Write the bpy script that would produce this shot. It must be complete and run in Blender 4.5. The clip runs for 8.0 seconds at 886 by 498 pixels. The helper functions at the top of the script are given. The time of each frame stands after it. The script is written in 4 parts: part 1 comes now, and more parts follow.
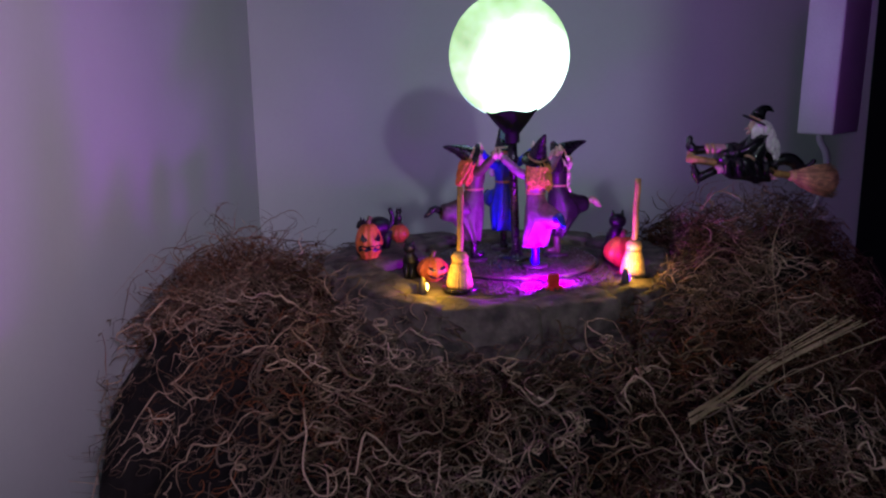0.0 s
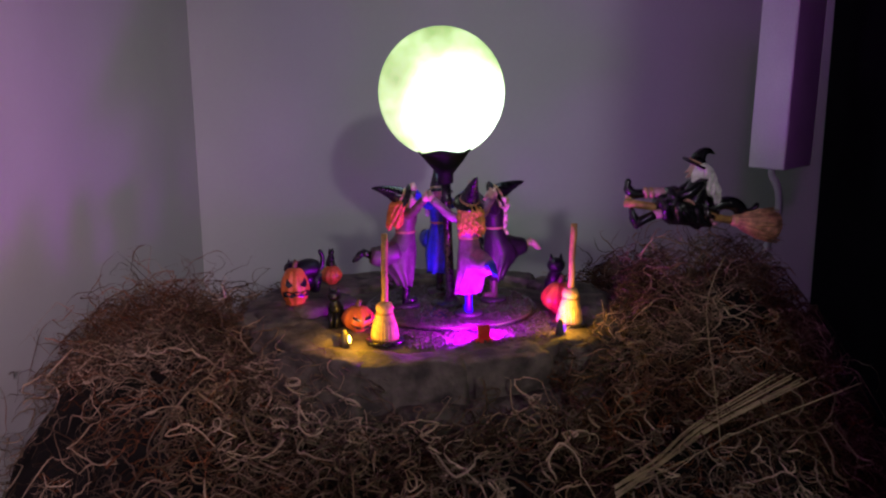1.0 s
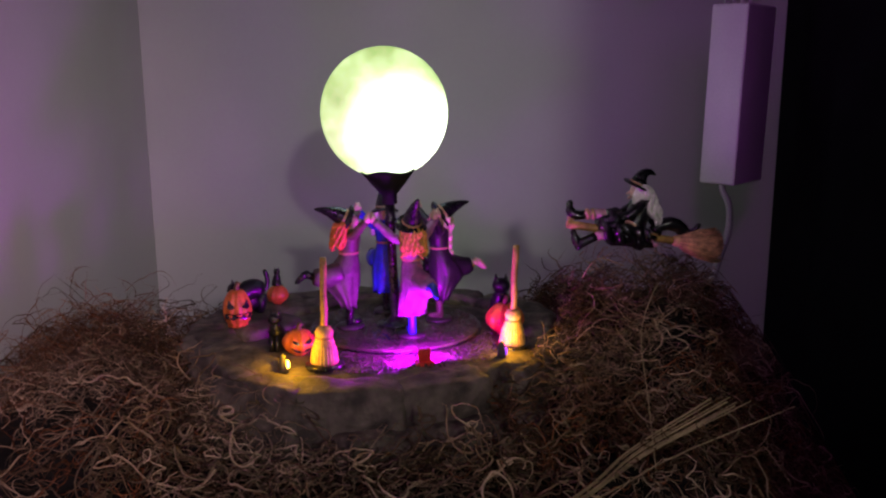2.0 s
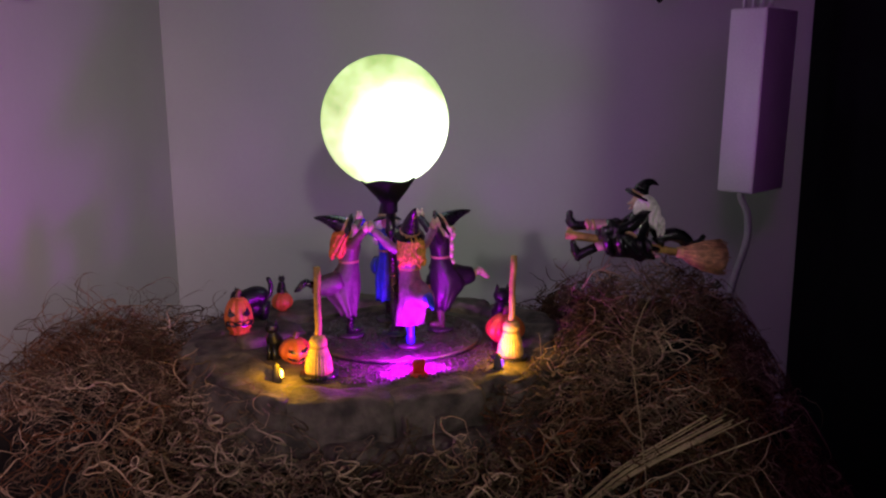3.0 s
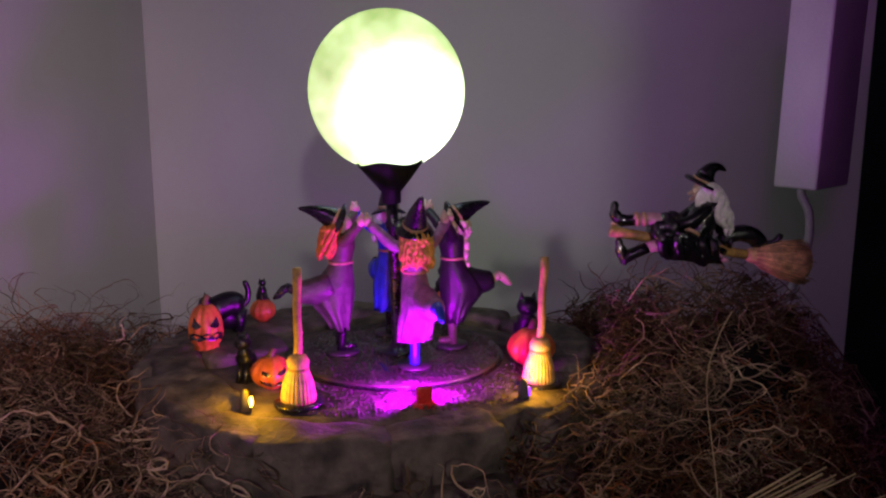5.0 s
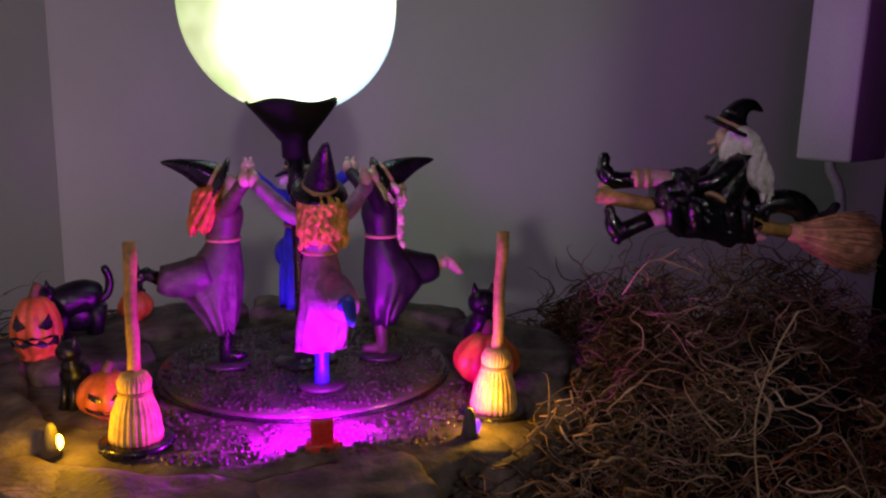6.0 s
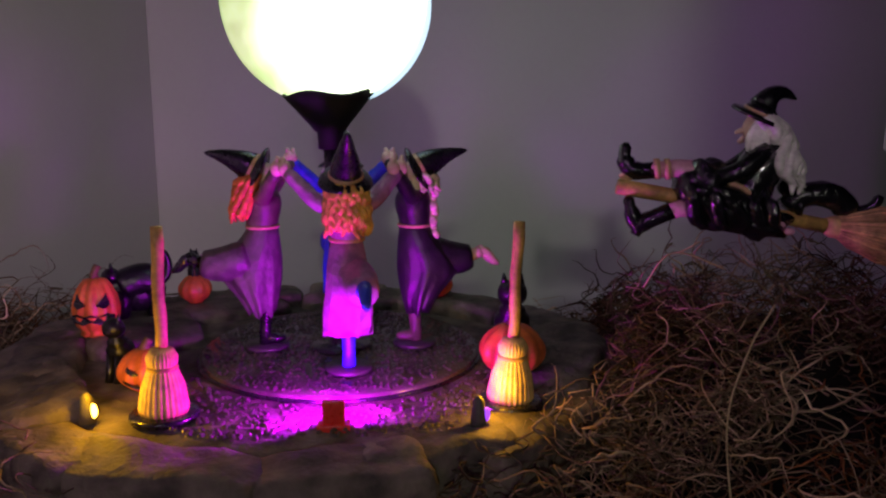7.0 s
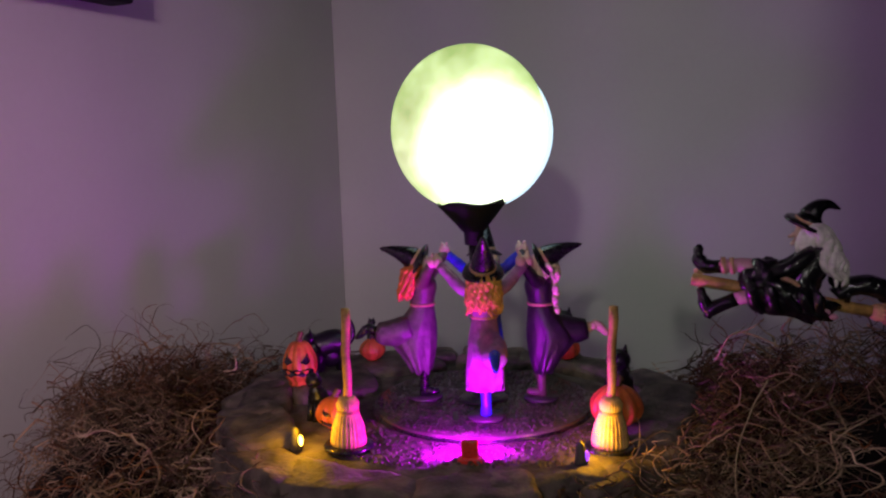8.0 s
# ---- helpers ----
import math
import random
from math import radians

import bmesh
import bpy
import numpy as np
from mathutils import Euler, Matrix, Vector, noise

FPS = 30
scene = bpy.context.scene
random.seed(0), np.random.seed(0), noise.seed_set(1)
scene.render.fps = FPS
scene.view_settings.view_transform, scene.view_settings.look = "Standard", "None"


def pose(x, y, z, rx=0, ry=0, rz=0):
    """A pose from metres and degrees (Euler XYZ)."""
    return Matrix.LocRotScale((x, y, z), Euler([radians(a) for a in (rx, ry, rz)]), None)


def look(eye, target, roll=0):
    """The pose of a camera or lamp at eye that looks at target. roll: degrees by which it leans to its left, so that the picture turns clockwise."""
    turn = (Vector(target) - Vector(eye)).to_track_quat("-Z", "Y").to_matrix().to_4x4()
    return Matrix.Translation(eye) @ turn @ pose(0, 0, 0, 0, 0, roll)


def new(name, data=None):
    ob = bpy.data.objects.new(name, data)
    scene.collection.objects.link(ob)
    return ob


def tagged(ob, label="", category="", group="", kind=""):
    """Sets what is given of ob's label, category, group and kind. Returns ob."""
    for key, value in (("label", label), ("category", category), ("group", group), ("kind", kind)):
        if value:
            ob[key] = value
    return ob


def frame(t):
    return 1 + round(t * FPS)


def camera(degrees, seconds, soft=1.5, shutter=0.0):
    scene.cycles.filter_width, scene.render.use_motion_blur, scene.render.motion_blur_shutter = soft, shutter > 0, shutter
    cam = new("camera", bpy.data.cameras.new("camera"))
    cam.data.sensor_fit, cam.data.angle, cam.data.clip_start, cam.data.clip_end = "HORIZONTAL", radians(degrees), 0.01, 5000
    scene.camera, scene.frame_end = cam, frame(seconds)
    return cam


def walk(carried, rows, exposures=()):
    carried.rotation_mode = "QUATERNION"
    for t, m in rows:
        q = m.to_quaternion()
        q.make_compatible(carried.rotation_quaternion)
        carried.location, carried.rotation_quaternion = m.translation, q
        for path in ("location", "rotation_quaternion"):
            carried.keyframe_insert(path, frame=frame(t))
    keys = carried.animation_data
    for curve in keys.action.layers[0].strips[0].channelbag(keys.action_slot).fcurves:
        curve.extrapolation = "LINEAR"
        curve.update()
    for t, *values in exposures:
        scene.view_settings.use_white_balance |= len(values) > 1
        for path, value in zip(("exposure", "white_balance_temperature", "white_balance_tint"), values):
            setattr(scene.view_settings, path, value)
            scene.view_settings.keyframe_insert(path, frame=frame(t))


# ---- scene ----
cam = camera(56.5, 8.0, soft=2.3)
PATH = [
    (0, (0.071, 0.047, 1.031), (-0.024, 2.0, 0.608), -0.8),
    (0.5, (0.084, 0.067, 1.036), (-0.012, 2.023, 0.631), -0.7),
    (1, (0.102, 0.081, 1.047), (0.063, 2.041, 0.653), -0.4),
    (1.5, (0.119, 0.085, 1.057), (0.123, 2.046, 0.666), -0.4),
    (1.7, (0.120, 0.086, 1.058), (0.144, 2.047, 0.667), -0.3),
    (2.8, (0.148, 0.089, 1.062), (0.092, 2.049, 0.676), -0.4),
    (3, (0.152, 0.092, 1.063), (0.07, 2.052, 0.678), -0.4),
    (3.5, (0.151, 0.105, 1.073), (0.047, 2.065, 0.692), 0.3),
    (4, (0.151, 0.096, 1.082), (0.025, 2.058, 0.712), 0.4),
    (4.2, (0.148, 0.087, 1.082), (0.027, 2.049, 0.716), 0.4),
    (5.3, (0.146, 0.244, 1.027), (0.048, 2.207, 0.656), 0.0),
    (5.5, (0.153, 0.270, 1.026), (0.064, 2.234, 0.653), 0.1),
    (6, (0.164, 0.316, 1.006), (0.097, 2.282, 0.634), 0.8),
    (6.5, (0.182, 0.327, 1.000), (0.058, 2.288, 0.615), 1.2),
    (7, (0.199, 0.316, 1.005), (-0.146, 2.249, 0.618), 0.2),
    (7.5, (0.215, 0.279, 1.029), (-0.407, 2.145, 0.665), -1.6),
    (8, (0.243, 0.235, 1.035), (-0.509, 2.07, 0.774), -1.8),
]
walk(cam, [(t, look(eye, target, roll)) for t, eye, target, roll in PATH],
     exposures=[(0, 0.0, 5150, 9), (0.5, -0.05, 5700, 10), (1.0, -0.02, 6050, 10), (1.5, -0.02, 6450, 10), (4.2, 0.02, 6550, 10), (5.4, -0.03, 6550, 10), (6.2, -0.35, 6550, 10), (7.2, -0.3, 6550, 10), (8, -0.2, 6600, 10)])

# ---- world and lights ----
world = bpy.data.worlds.new("dark_room")
world.use_nodes = True
world.node_tree.nodes["Background"].inputs[0].default_value = (0.05, 0.03, 0.08, 1)
world.node_tree.nodes["Background"].inputs[1].default_value = 0.1
scene.world = world


def lamp(name, kind, place, target, watts, colour, size=0.1, spot=60, spread=180):
    data = bpy.data.lights.new(name, kind)
    data.energy, data.color = watts, colour
    if kind == "AREA":
        data.shape, data.size, data.spread = "DISK", size, radians(spread)
    else:
        data.shadow_soft_size = size
    if kind == "SPOT":
        data.spot_size, data.spot_blend = radians(spot), 0.15 if spot > 120 else 0.6
    ob = new(name, data)
    ob.matrix_world = look(place, target)
    return ob


lamp("room_lamp", "AREA", (0.387, -0.75, 1.35), (0.10, 0.72, 0.95), 0.70, (0.98, 0.97, 0.86), 0.05, spread=90)
lamp("purple_strip_light", "AREA", (-0.05, -0.6, 1.6), (0.16, 0.9, 1.10), 0.19, (0.78, 0.13, 1.0), 0.20, spread=64)
# narrow pink fill, added to brighten the west wall; no fitting stands there
lamp("pink_wall_fill", "AREA", (0.38, -0.50, 1.28), (-0.30, 0.53, 1.02), 0.42, (1.0, 0.64, 0.78), 0.06, spread=34)
MAGENTA, AMBER = (0.60, 0.0, 1.0), (1.0, 0.47, 0.0)

# ---- materials ----


def mat(name, colour, rough=0.6, metal=0.0, vary=0.2, scale=80, bump=0.15, fine=600, islands=0.0, coat=0.0, second=None, spec=0.5, grainy=0.35):
    """Painted, grained surface: broad mottling, fine grain and relief, at scale features per metre."""
    m = bpy.data.materials.new(name)
    m.use_nodes = True
    n, links = m.node_tree.nodes, m.node_tree.links
    p = n["Principled BSDF"]
    p.inputs["Roughness"].default_value, p.inputs["Metallic"].default_value = rough, metal
    p.inputs["Coat Weight"].default_value = coat
    co = n.new("ShaderNodeTexCoord")
    broad, grain = n.new("ShaderNodeTexNoise"), n.new("ShaderNodeTexNoise")
    broad.inputs["Scale"].default_value, grain.inputs["Scale"].default_value = scale, fine
    broad.inputs["Detail"].default_value, grain.inputs["Detail"].default_value = 4, 3
    for t in (broad, grain):
        links.new(co.outputs["Object"], t.inputs["Vector"])
    ramp = n.new("ShaderNodeValToRGB")
    lo = [c * (1 - vary) for c in colour]
    hi = second or [min(1, c * (1 + vary)) for c in colour]
    ramp.color_ramp.elements[0].color, ramp.color_ramp.elements[1].color = (*lo, 1), (*hi, 1)
    ramp.color_ramp.elements[0].position, ramp.color_ramp.elements[1].position = 0.35, 0.65
    links.new(broad.outputs["Fac"], ramp.inputs["Fac"])
    out = ramp.outputs["Color"]
    mix = n.new("ShaderNodeMixRGB")
    mix.blend_type, mix.inputs["Fac"].default_value = "OVERLAY", grainy
    links.new(out, mix.inputs["Color1"])
    links.new(grain.outputs["Fac"], mix.inputs["Color2"])
    out = mix.outputs["Color"]
    if islands:
        geo, val = n.new("ShaderNodeNewGeometry"), n.new("ShaderNodeMapRange")
        val.inputs["To Min"].default_value, val.inputs["To Max"].default_value = 1 - islands, 1 + 1.7 * islands
        hsv = n.new("ShaderNodeHueSaturation")
        few = n.new("ShaderNodeMath")
        few.operation, few.inputs[1].default_value = "POWER", 2.2
        links.new(geo.outputs["Random Per Island"], few.inputs[0])
        links.new(few.outputs[0], val.inputs["Value"])
        links.new(val.outputs["Result"], hsv.inputs["Value"])
        links.new(out, hsv.inputs["Color"])
        out = hsv.outputs["Color"]
    links.new(out, p.inputs["Base Color"])
    p.inputs["Specular IOR Level"].default_value = spec
    rr = n.new("ShaderNodeMapRange")
    rr.inputs["To Min"].default_value, rr.inputs["To Max"].default_value = max(0.02, rough - 0.12), min(1, rough + 0.12)
    links.new(grain.outputs["Fac"], rr.inputs["Value"])
    links.new(rr.outputs["Result"], p.inputs["Roughness"])
    if bump:
        b = n.new("ShaderNodeBump")
        b.inputs["Strength"].default_value, b.inputs["Distance"].default_value = bump, 0.4 / fine
        links.new(grain.outputs["Fac"], b.inputs["Height"])
        links.new(b.outputs["Normal"], p.inputs["Normal"])
    return m


def glow(name, colour, strength):
    m = bpy.data.materials.new(name)
    m.use_nodes = True
    p = m.node_tree.nodes["Principled BSDF"]
    p.inputs["Base Color"].default_value = (*colour, 1)
    p.inputs["Emission Color"].default_value, p.inputs["Emission Strength"].default_value = (*colour, 1), strength
    return m


def moon_material():
    """Printed plastic globe lit from inside: green-grey seas, pale craters, a hot core low on one side."""
    m = bpy.data.materials.new("lit_moon_print")
    m.use_nodes = True
    n, links = m.node_tree.nodes, m.node_tree.links
    p = n["Principled BSDF"]
    p.inputs["Roughness"].default_value = 0.35
    p.inputs["Base Color"].default_value = (0.5, 0.6, 0.3, 1)
    co = n.new("ShaderNodeTexCoord")
    seas, pits = n.new("ShaderNodeTexNoise"), n.new("ShaderNodeTexNoise")
    seas.inputs["Scale"].default_value, seas.inputs["Detail"].default_value = 34, 5
    pits.inputs["Scale"].default_value, pits.inputs["Detail"].default_value = 110, 4
    for t in (seas, pits):
        links.new(co.outputs["Object"], t.inputs["Vector"])
    add = n.new("ShaderNodeMath")
    add.operation = "MULTIPLY_ADD"
    add.inputs[1].default_value = 0.35
    links.new(pits.outputs["Fac"], add.inputs[0])
    links.new(seas.outputs["Fac"], add.inputs[2])
    ramp = n.new("ShaderNodeValToRGB")
    e = ramp.color_ramp.elements
    e[0].position, e[0].color = 0.52, (0.34, 0.52, 0.14, 1)
    e[1].position, e[1].color = 0.78, (0.74, 0.98, 0.44, 1)
    links.new(add.outputs[0], ramp.inputs["Fac"])
    # distance from the bulb's hot side, in the globe's own space
    dist = n.new("ShaderNodeVectorMath")
    dist.operation = "DISTANCE"
    dist.inputs[1].default_value = (0.010, -0.004, -0.011)
    links.new(co.outputs["Object"], dist.inputs[0])
    hot = n.new("ShaderNodeMapRange")
    hot.interpolation_type = "SMOOTHERSTEP"
    for key, value in (("From Min", 0.012), ("From Max", 0.047), ("To Min", 1.0), ("To Max", 0.0)):
        hot.inputs[key].default_value = value
    links.new(dist.outputs["Value"], hot.inputs["Value"])
    mix = n.new("ShaderNodeMixRGB")
    mix.inputs["Color2"].default_value = (0.93, 1.0, 0.90, 1)
    links.new(hot.outputs["Result"], mix.inputs["Fac"])
    links.new(ramp.outputs["Color"], mix.inputs["Color1"])
    power = n.new("ShaderNodeMapRange")
    power.inputs["To Min"].default_value, power.inputs["To Max"].default_value = MOON_RIM, MOON_CORE
    links.new(hot.outputs["Result"], power.inputs["Value"])
    links.new(mix.outputs["Color"], p.inputs["Emission Color"])
    links.new(power.outputs["Result"], p.inputs["Emission Strength"])
    return m


MOON_RIM, MOON_CORE, MOON_BACK = 1.1, 6.0, 1.6
WALL = mat("painted_wall", (0.50, 0.50, 0.49), 0.75, vary=0.05, scale=5, bump=0.0, fine=200, grainy=0.04)
FLOOR = mat("dark_floor", (0.10, 0.07, 0.05), 0.5, scale=8, fine=80)
BLACK_PANEL = mat("black_panel", (0.006, 0.006, 0.008), 0.9, scale=20, bump=0.05, fine=300, spec=0.08)
CLOTH = mat("black_cloth", (0.012, 0.010, 0.009), 0.95, vary=0.4, scale=40, bump=0.4, fine=500, spec=0.1)
MOSS = mat("dried_moss", (0.18, 0.095, 0.054), 0.9, vary=0.45, scale=18, bump=0.2, fine=900, islands=0.65, second=(0.36, 0.26, 0.18), spec=0.12)
MOSS_PALE = mat("pale_moss", (0.31, 0.20, 0.11), 0.9, vary=0.4, scale=18, bump=0.2, fine=900, islands=0.55, second=(0.46, 0.345, 0.24), spec=0.12)
MOSS_DARK = mat("dark_moss", (0.115, 0.060, 0.034), 0.9, vary=0.45, scale=20, bump=0.2, fine=900, islands=0.6, spec=0.1)
MOSS_RUST = mat("rusty_moss", (0.16, 0.06, 0.025), 0.9, vary=0.4, scale=25, bump=0.2, fine=900, islands=0.5, spec=0.1)
STRAW = mat("pale_straw", (0.42, 0.32, 0.17), 0.6, vary=0.25, scale=60, bump=0.2, fine=700, islands=0.2)
STONE = mat("painted_stone", (0.105, 0.084, 0.064), 0.75, vary=0.6, scale=70, bump=1.0, fine=240)
FOOT = mat("dark_resin_foot", (0.035, 0.030, 0.034), 0.4, vary=0.3, scale=120, bump=0.2)
PAVED = mat("pebbled_paving", (0.075, 0.062, 0.054), 0.24, vary=0.35, scale=60, bump=0.2, fine=700)
BLACK = mat("black_enamel", (0.008, 0.008, 0.010), 0.28, vary=0.3, scale=120, bump=0.08, fine=500, coat=0.3)
CAT_BLACK = mat("black_cat_paint", (0.007, 0.007, 0.008), 0.34, vary=0.3, scale=120, bump=0.5, fine=380, spec=0.5)
BLACK_SATIN = mat("black_plastic", (0.010, 0.012, 0.012), 0.65, vary=0.3, bump=0.08, spec=0.2)
ORANGE = mat("orange_pumpkin", (0.55, 0.13, 0.03), 0.45, vary=0.3, scale=110, bump=0.15, fine=500)
STEM = mat("brown_stem", (0.12, 0.07, 0.03), 0.7)
STICK = mat("ochre_stick", (0.40, 0.24, 0.07), 0.6, vary=0.35, scale=150)
BRISTLE = mat("straw_bristle", (0.55, 0.37, 0.12), 0.65, vary=0.3, scale=200, bump=0.3)
RED_BRISTLE = mat("reddish_bristle", (0.58, 0.33, 0.17), 0.7, vary=0.35, scale=250, bump=0.3, islands=0.3)
RED_LENS = mat("red_lens", (0.60, 0.03, 0.02), 0.3, vary=0.1)
GREY_PLASTIC = mat("grey_resin", (0.07, 0.065, 0.065), 0.6)
WHITE_PLASTIC = mat("white_plastic", (0.78, 0.78, 0.80), 0.42, vary=0.03, scale=30, bump=0.04, fine=500)
GREY_CABLE = mat("grey_cable", (0.42, 0.42, 0.43), 0.5, vary=0.1)
SKIN = mat("painted_skin", (0.62, 0.42, 0.33), 0.5, vary=0.08)
GINGER = mat("ginger_hair", (0.62, 0.17, 0.04), 0.55, vary=0.35, scale=300, bump=0.5, fine=900)
GOLDEN = mat("golden_hair", (0.60, 0.33, 0.06), 0.55, vary=0.35, scale=300, bump=0.5, fine=900)
BLOND = mat("pale_hair", (0.70, 0.60, 0.42), 0.55, vary=0.25, scale=300, bump=0.5, fine=900)
WHITE_HAIR = mat("white_hair", (0.74, 0.72, 0.66), 0.5, vary=0.2, scale=300, bump=0.5, fine=900)
MAUVE = mat("mauve_dress", (0.085, 0.068, 0.072), 0.5, vary=0.25, scale=140, bump=0.45, fine=280)
PINK = mat("pink_dress", (0.30, 0.13, 0.28), 0.5, vary=0.2, scale=140, bump=0.45, fine=280)
DARK_DRESS = mat("dark_plum_dress", (0.022, 0.013, 0.026), 0.42, vary=0.4, scale=140, bump=0.3, fine=300)
BLUE = mat("blue_paint", (0.03, 0.05, 0.55), 0.42, vary=0.25, scale=140, bump=0.15)
OLIVE = mat("olive_paint", (0.09, 0.08, 0.05), 0.5, vary=0.3, scale=140)
BAND = mat("gold_band", (0.50, 0.30, 0.17), 0.45)
BLACK_GLOSS = mat("glossy_black_resin", (0.006, 0.006, 0.008), 0.20, vary=0.3, scale=150, bump=0.9, fine=300, coat=0.4)
ROSE = mat("pink_paint", (0.60, 0.30, 0.38), 0.5)
MOON = moon_material()
MOON_REAR = glow("rear_globe_glow", (0.60, 0.84, 1.0), MOON_BACK)
AMBER_GLOW = glow("amber_bulb_glow", (1.0, 0.62, 0.08), 14)
VIOLET_GLOW = glow("violet_bulb_glow", (0.35, 0.06, 1.0), 1.6)

# ---- mesh helpers ----


def put(name, bm, materials, parent=None, label="", smooth=True):
    bmesh.ops.recalc_face_normals(bm, faces=bm.faces)
    me = bpy.data.meshes.new(name)
    bm.to_mesh(me)
    bm.free()
    for m in (materials if isinstance(materials, (list, tuple)) else [materials]):
        me.materials.append(m)
    if smooth:
        for f in me.polygons:
            f.use_smooth = True
    ob = new(name, me)
    if parent is not None:
        ob.parent = parent
    if label:
        ob["label"] = label
    return ob


def part(name, bm, material, parent, label="", smooth=True):
    return put(name, bm, material, parent, label, smooth)


def empty(name, m):
    ob = new(name)
    ob.empty_display_size = 0.01
    ob.matrix_world = m
    return ob


def rings(bm, loops, mi=0, cap=True):
    """Skin a list of closed loops of equal length."""
    rows = [[bm.verts.new(p) for p in loop] for loop in loops]
    n = len(rows[0])
    for a, b in zip(rows, rows[1:]):
        for i in range(n):
            f = bm.faces.new((a[i], a[(i + 1) % n], b[(i + 1) % n], b[i]))
            f.material_index = mi
    if cap:
        for r in (rows[0], rows[-1]):
            f = bm.faces.new(r)
            f.material_index = mi
    return bm


def lathe(bm, profile, segs=24, mi=0, m=Matrix(), ribs=0, depth=0.0):
    loops = []
    for r, z in profile:
        loop = []
        for i in range(segs):
            a = 2 * math.pi * i / segs
            k = r * (1 - depth * (0.5 + 0.5 * math.cos(ribs * a)) ** 3) if ribs else r
            loop.append(m @ Vector((k * math.cos(a), k * math.sin(a), z)))
        loops.append(loop)
    return rings(bm, loops, mi)


def tube(bm, pts, radii, segs=10, mi=0, flat=1.0):
    """A round limb through pts; radii one for all or one for each."""
    pts = [Vector(p) for p in pts]
    if not isinstance(radii, (list, tuple)):
        radii = [radii] * len(pts)
    loops, side = [], None
    for i, p in enumerate(pts):
        d = (pts[min(i + 1, len(pts) - 1)] - pts[max(i - 1, 0)]).normalized()
        if side is None:
            side = d.orthogonal().normalized()
        side = (side - d * side.dot(d)).normalized()
        up = d.cross(side)
        loops.append([p + radii[i] * (math.cos(2 * math.pi * k / segs) * side + flat * math.sin(2 * math.pi * k / segs) * up) for k in range(segs)])
    return rings(bm, loops, mi)


def smooth_path(pts, steps=6):
    """Catmull-Rom points through pts."""
    pts = [Vector(p) for p in pts]
    ext = [2 * pts[0] - pts[1], *pts, 2 * pts[-1] - pts[-2]]
    out = []
    for a, b, c, d in zip(ext, ext[1:], ext[2:], ext[3:]):
        for k in range(steps):
            t = k / steps
            out.append(0.5 * ((2 * b) + (c - a) * t + (2 * a - 5 * b + 4 * c - d) * t * t + (3 * b - a - 3 * c + d) * t ** 3))
    return out + [pts[-1]]


def ball(bm, place, size, mi=0, turn=(0, 0, 0), lumps=0.0, segs=14):
    """An ellipsoid, lumpy where lumps > 0."""
    m = pose(*place, *turn) @ Matrix.Diagonal((*size, 1))
    made = bmesh.ops.create_uvsphere(bm, u_segments=segs, v_segments=max(8, segs * 2 // 3), radius=1.0)["verts"]
    for v in made:
        if lumps:
            v.co *= 1 + lumps * noise.noise(v.co * 2.3 + Vector(place) * 300)
        v.co = m @ v.co
    for f in {f for v in made for f in v.link_faces}:
        f.material_index = mi
    return bm


def block(bm, size, m=Matrix(), mi=0, bevel=0.0, rough=0.0, seed=0, cuts=0):
    """A bevelled block, its corners knocked about by rough."""
    made = bmesh.ops.create_cube(bm, size=1.0)["verts"]
    for v in made:
        v.co = Vector(v.co[i] * size[i] for i in range(3))
    faces = {f for v in made for f in v.link_faces}
    if bevel:
        edges = list({e for f in faces for e in f.edges})
        res = bmesh.ops.bevel(bm, geom=edges, offset=bevel, segments=2, affect="EDGES", profile=0.6)
        made = list({v for f in res["faces"] for v in f.verts} | {v for v in made if v.is_valid})
    for v in made:
        if rough:
            v.co += rough * Vector(noise.noise_vector(v.co * 70 + Vector((seed * 3.7, seed, 0))))
        v.co = m @ v.co
    for f in {f for v in made for f in v.link_faces}:
        f.material_index = mi
    return bm


def boulder(bm, size, m=Matrix(), seed=0.0, square=5.0, lumps=0.0028):
    """A worn stone: a rounded box with broad dents and finer pits."""
    made = bmesh.ops.create_cube(bm, size=2.0)["verts"]
    edges = list({e for v in made for e in v.link_edges})
    bmesh.ops.subdivide_edges(bm, edges=edges, cuts=9, use_grid_fill=True)
    for v in bm.verts:
        k = sum(abs(c) ** square for c in v.co) ** (1 / square)
        p = Vector(v.co[i] / k * size[i] / 2 for i in range(3))
        at = p * 55 + Vector((seed * 7.3, seed * 2.1, seed))
        v.co = m @ (p + lumps * Vector(noise.noise_vector(at)) + 0.35 * lumps * Vector(noise.noise_vector(at * 3.1)) + 0.12 * lumps * Vector(noise.noise_vector(at * 8.0)))
    return bm


# ---- setting ----


def slab(name, lo, hi, material, label, category="wall"):
    size = [b - a for a, b in zip(lo, hi)]
    ob = put(name, block(bmesh.new(), size, Matrix.Translation([(a + b) / 2 for a, b in zip(lo, hi)])), material, smooth=False)
    return tagged(ob, label, category, kind="structure")


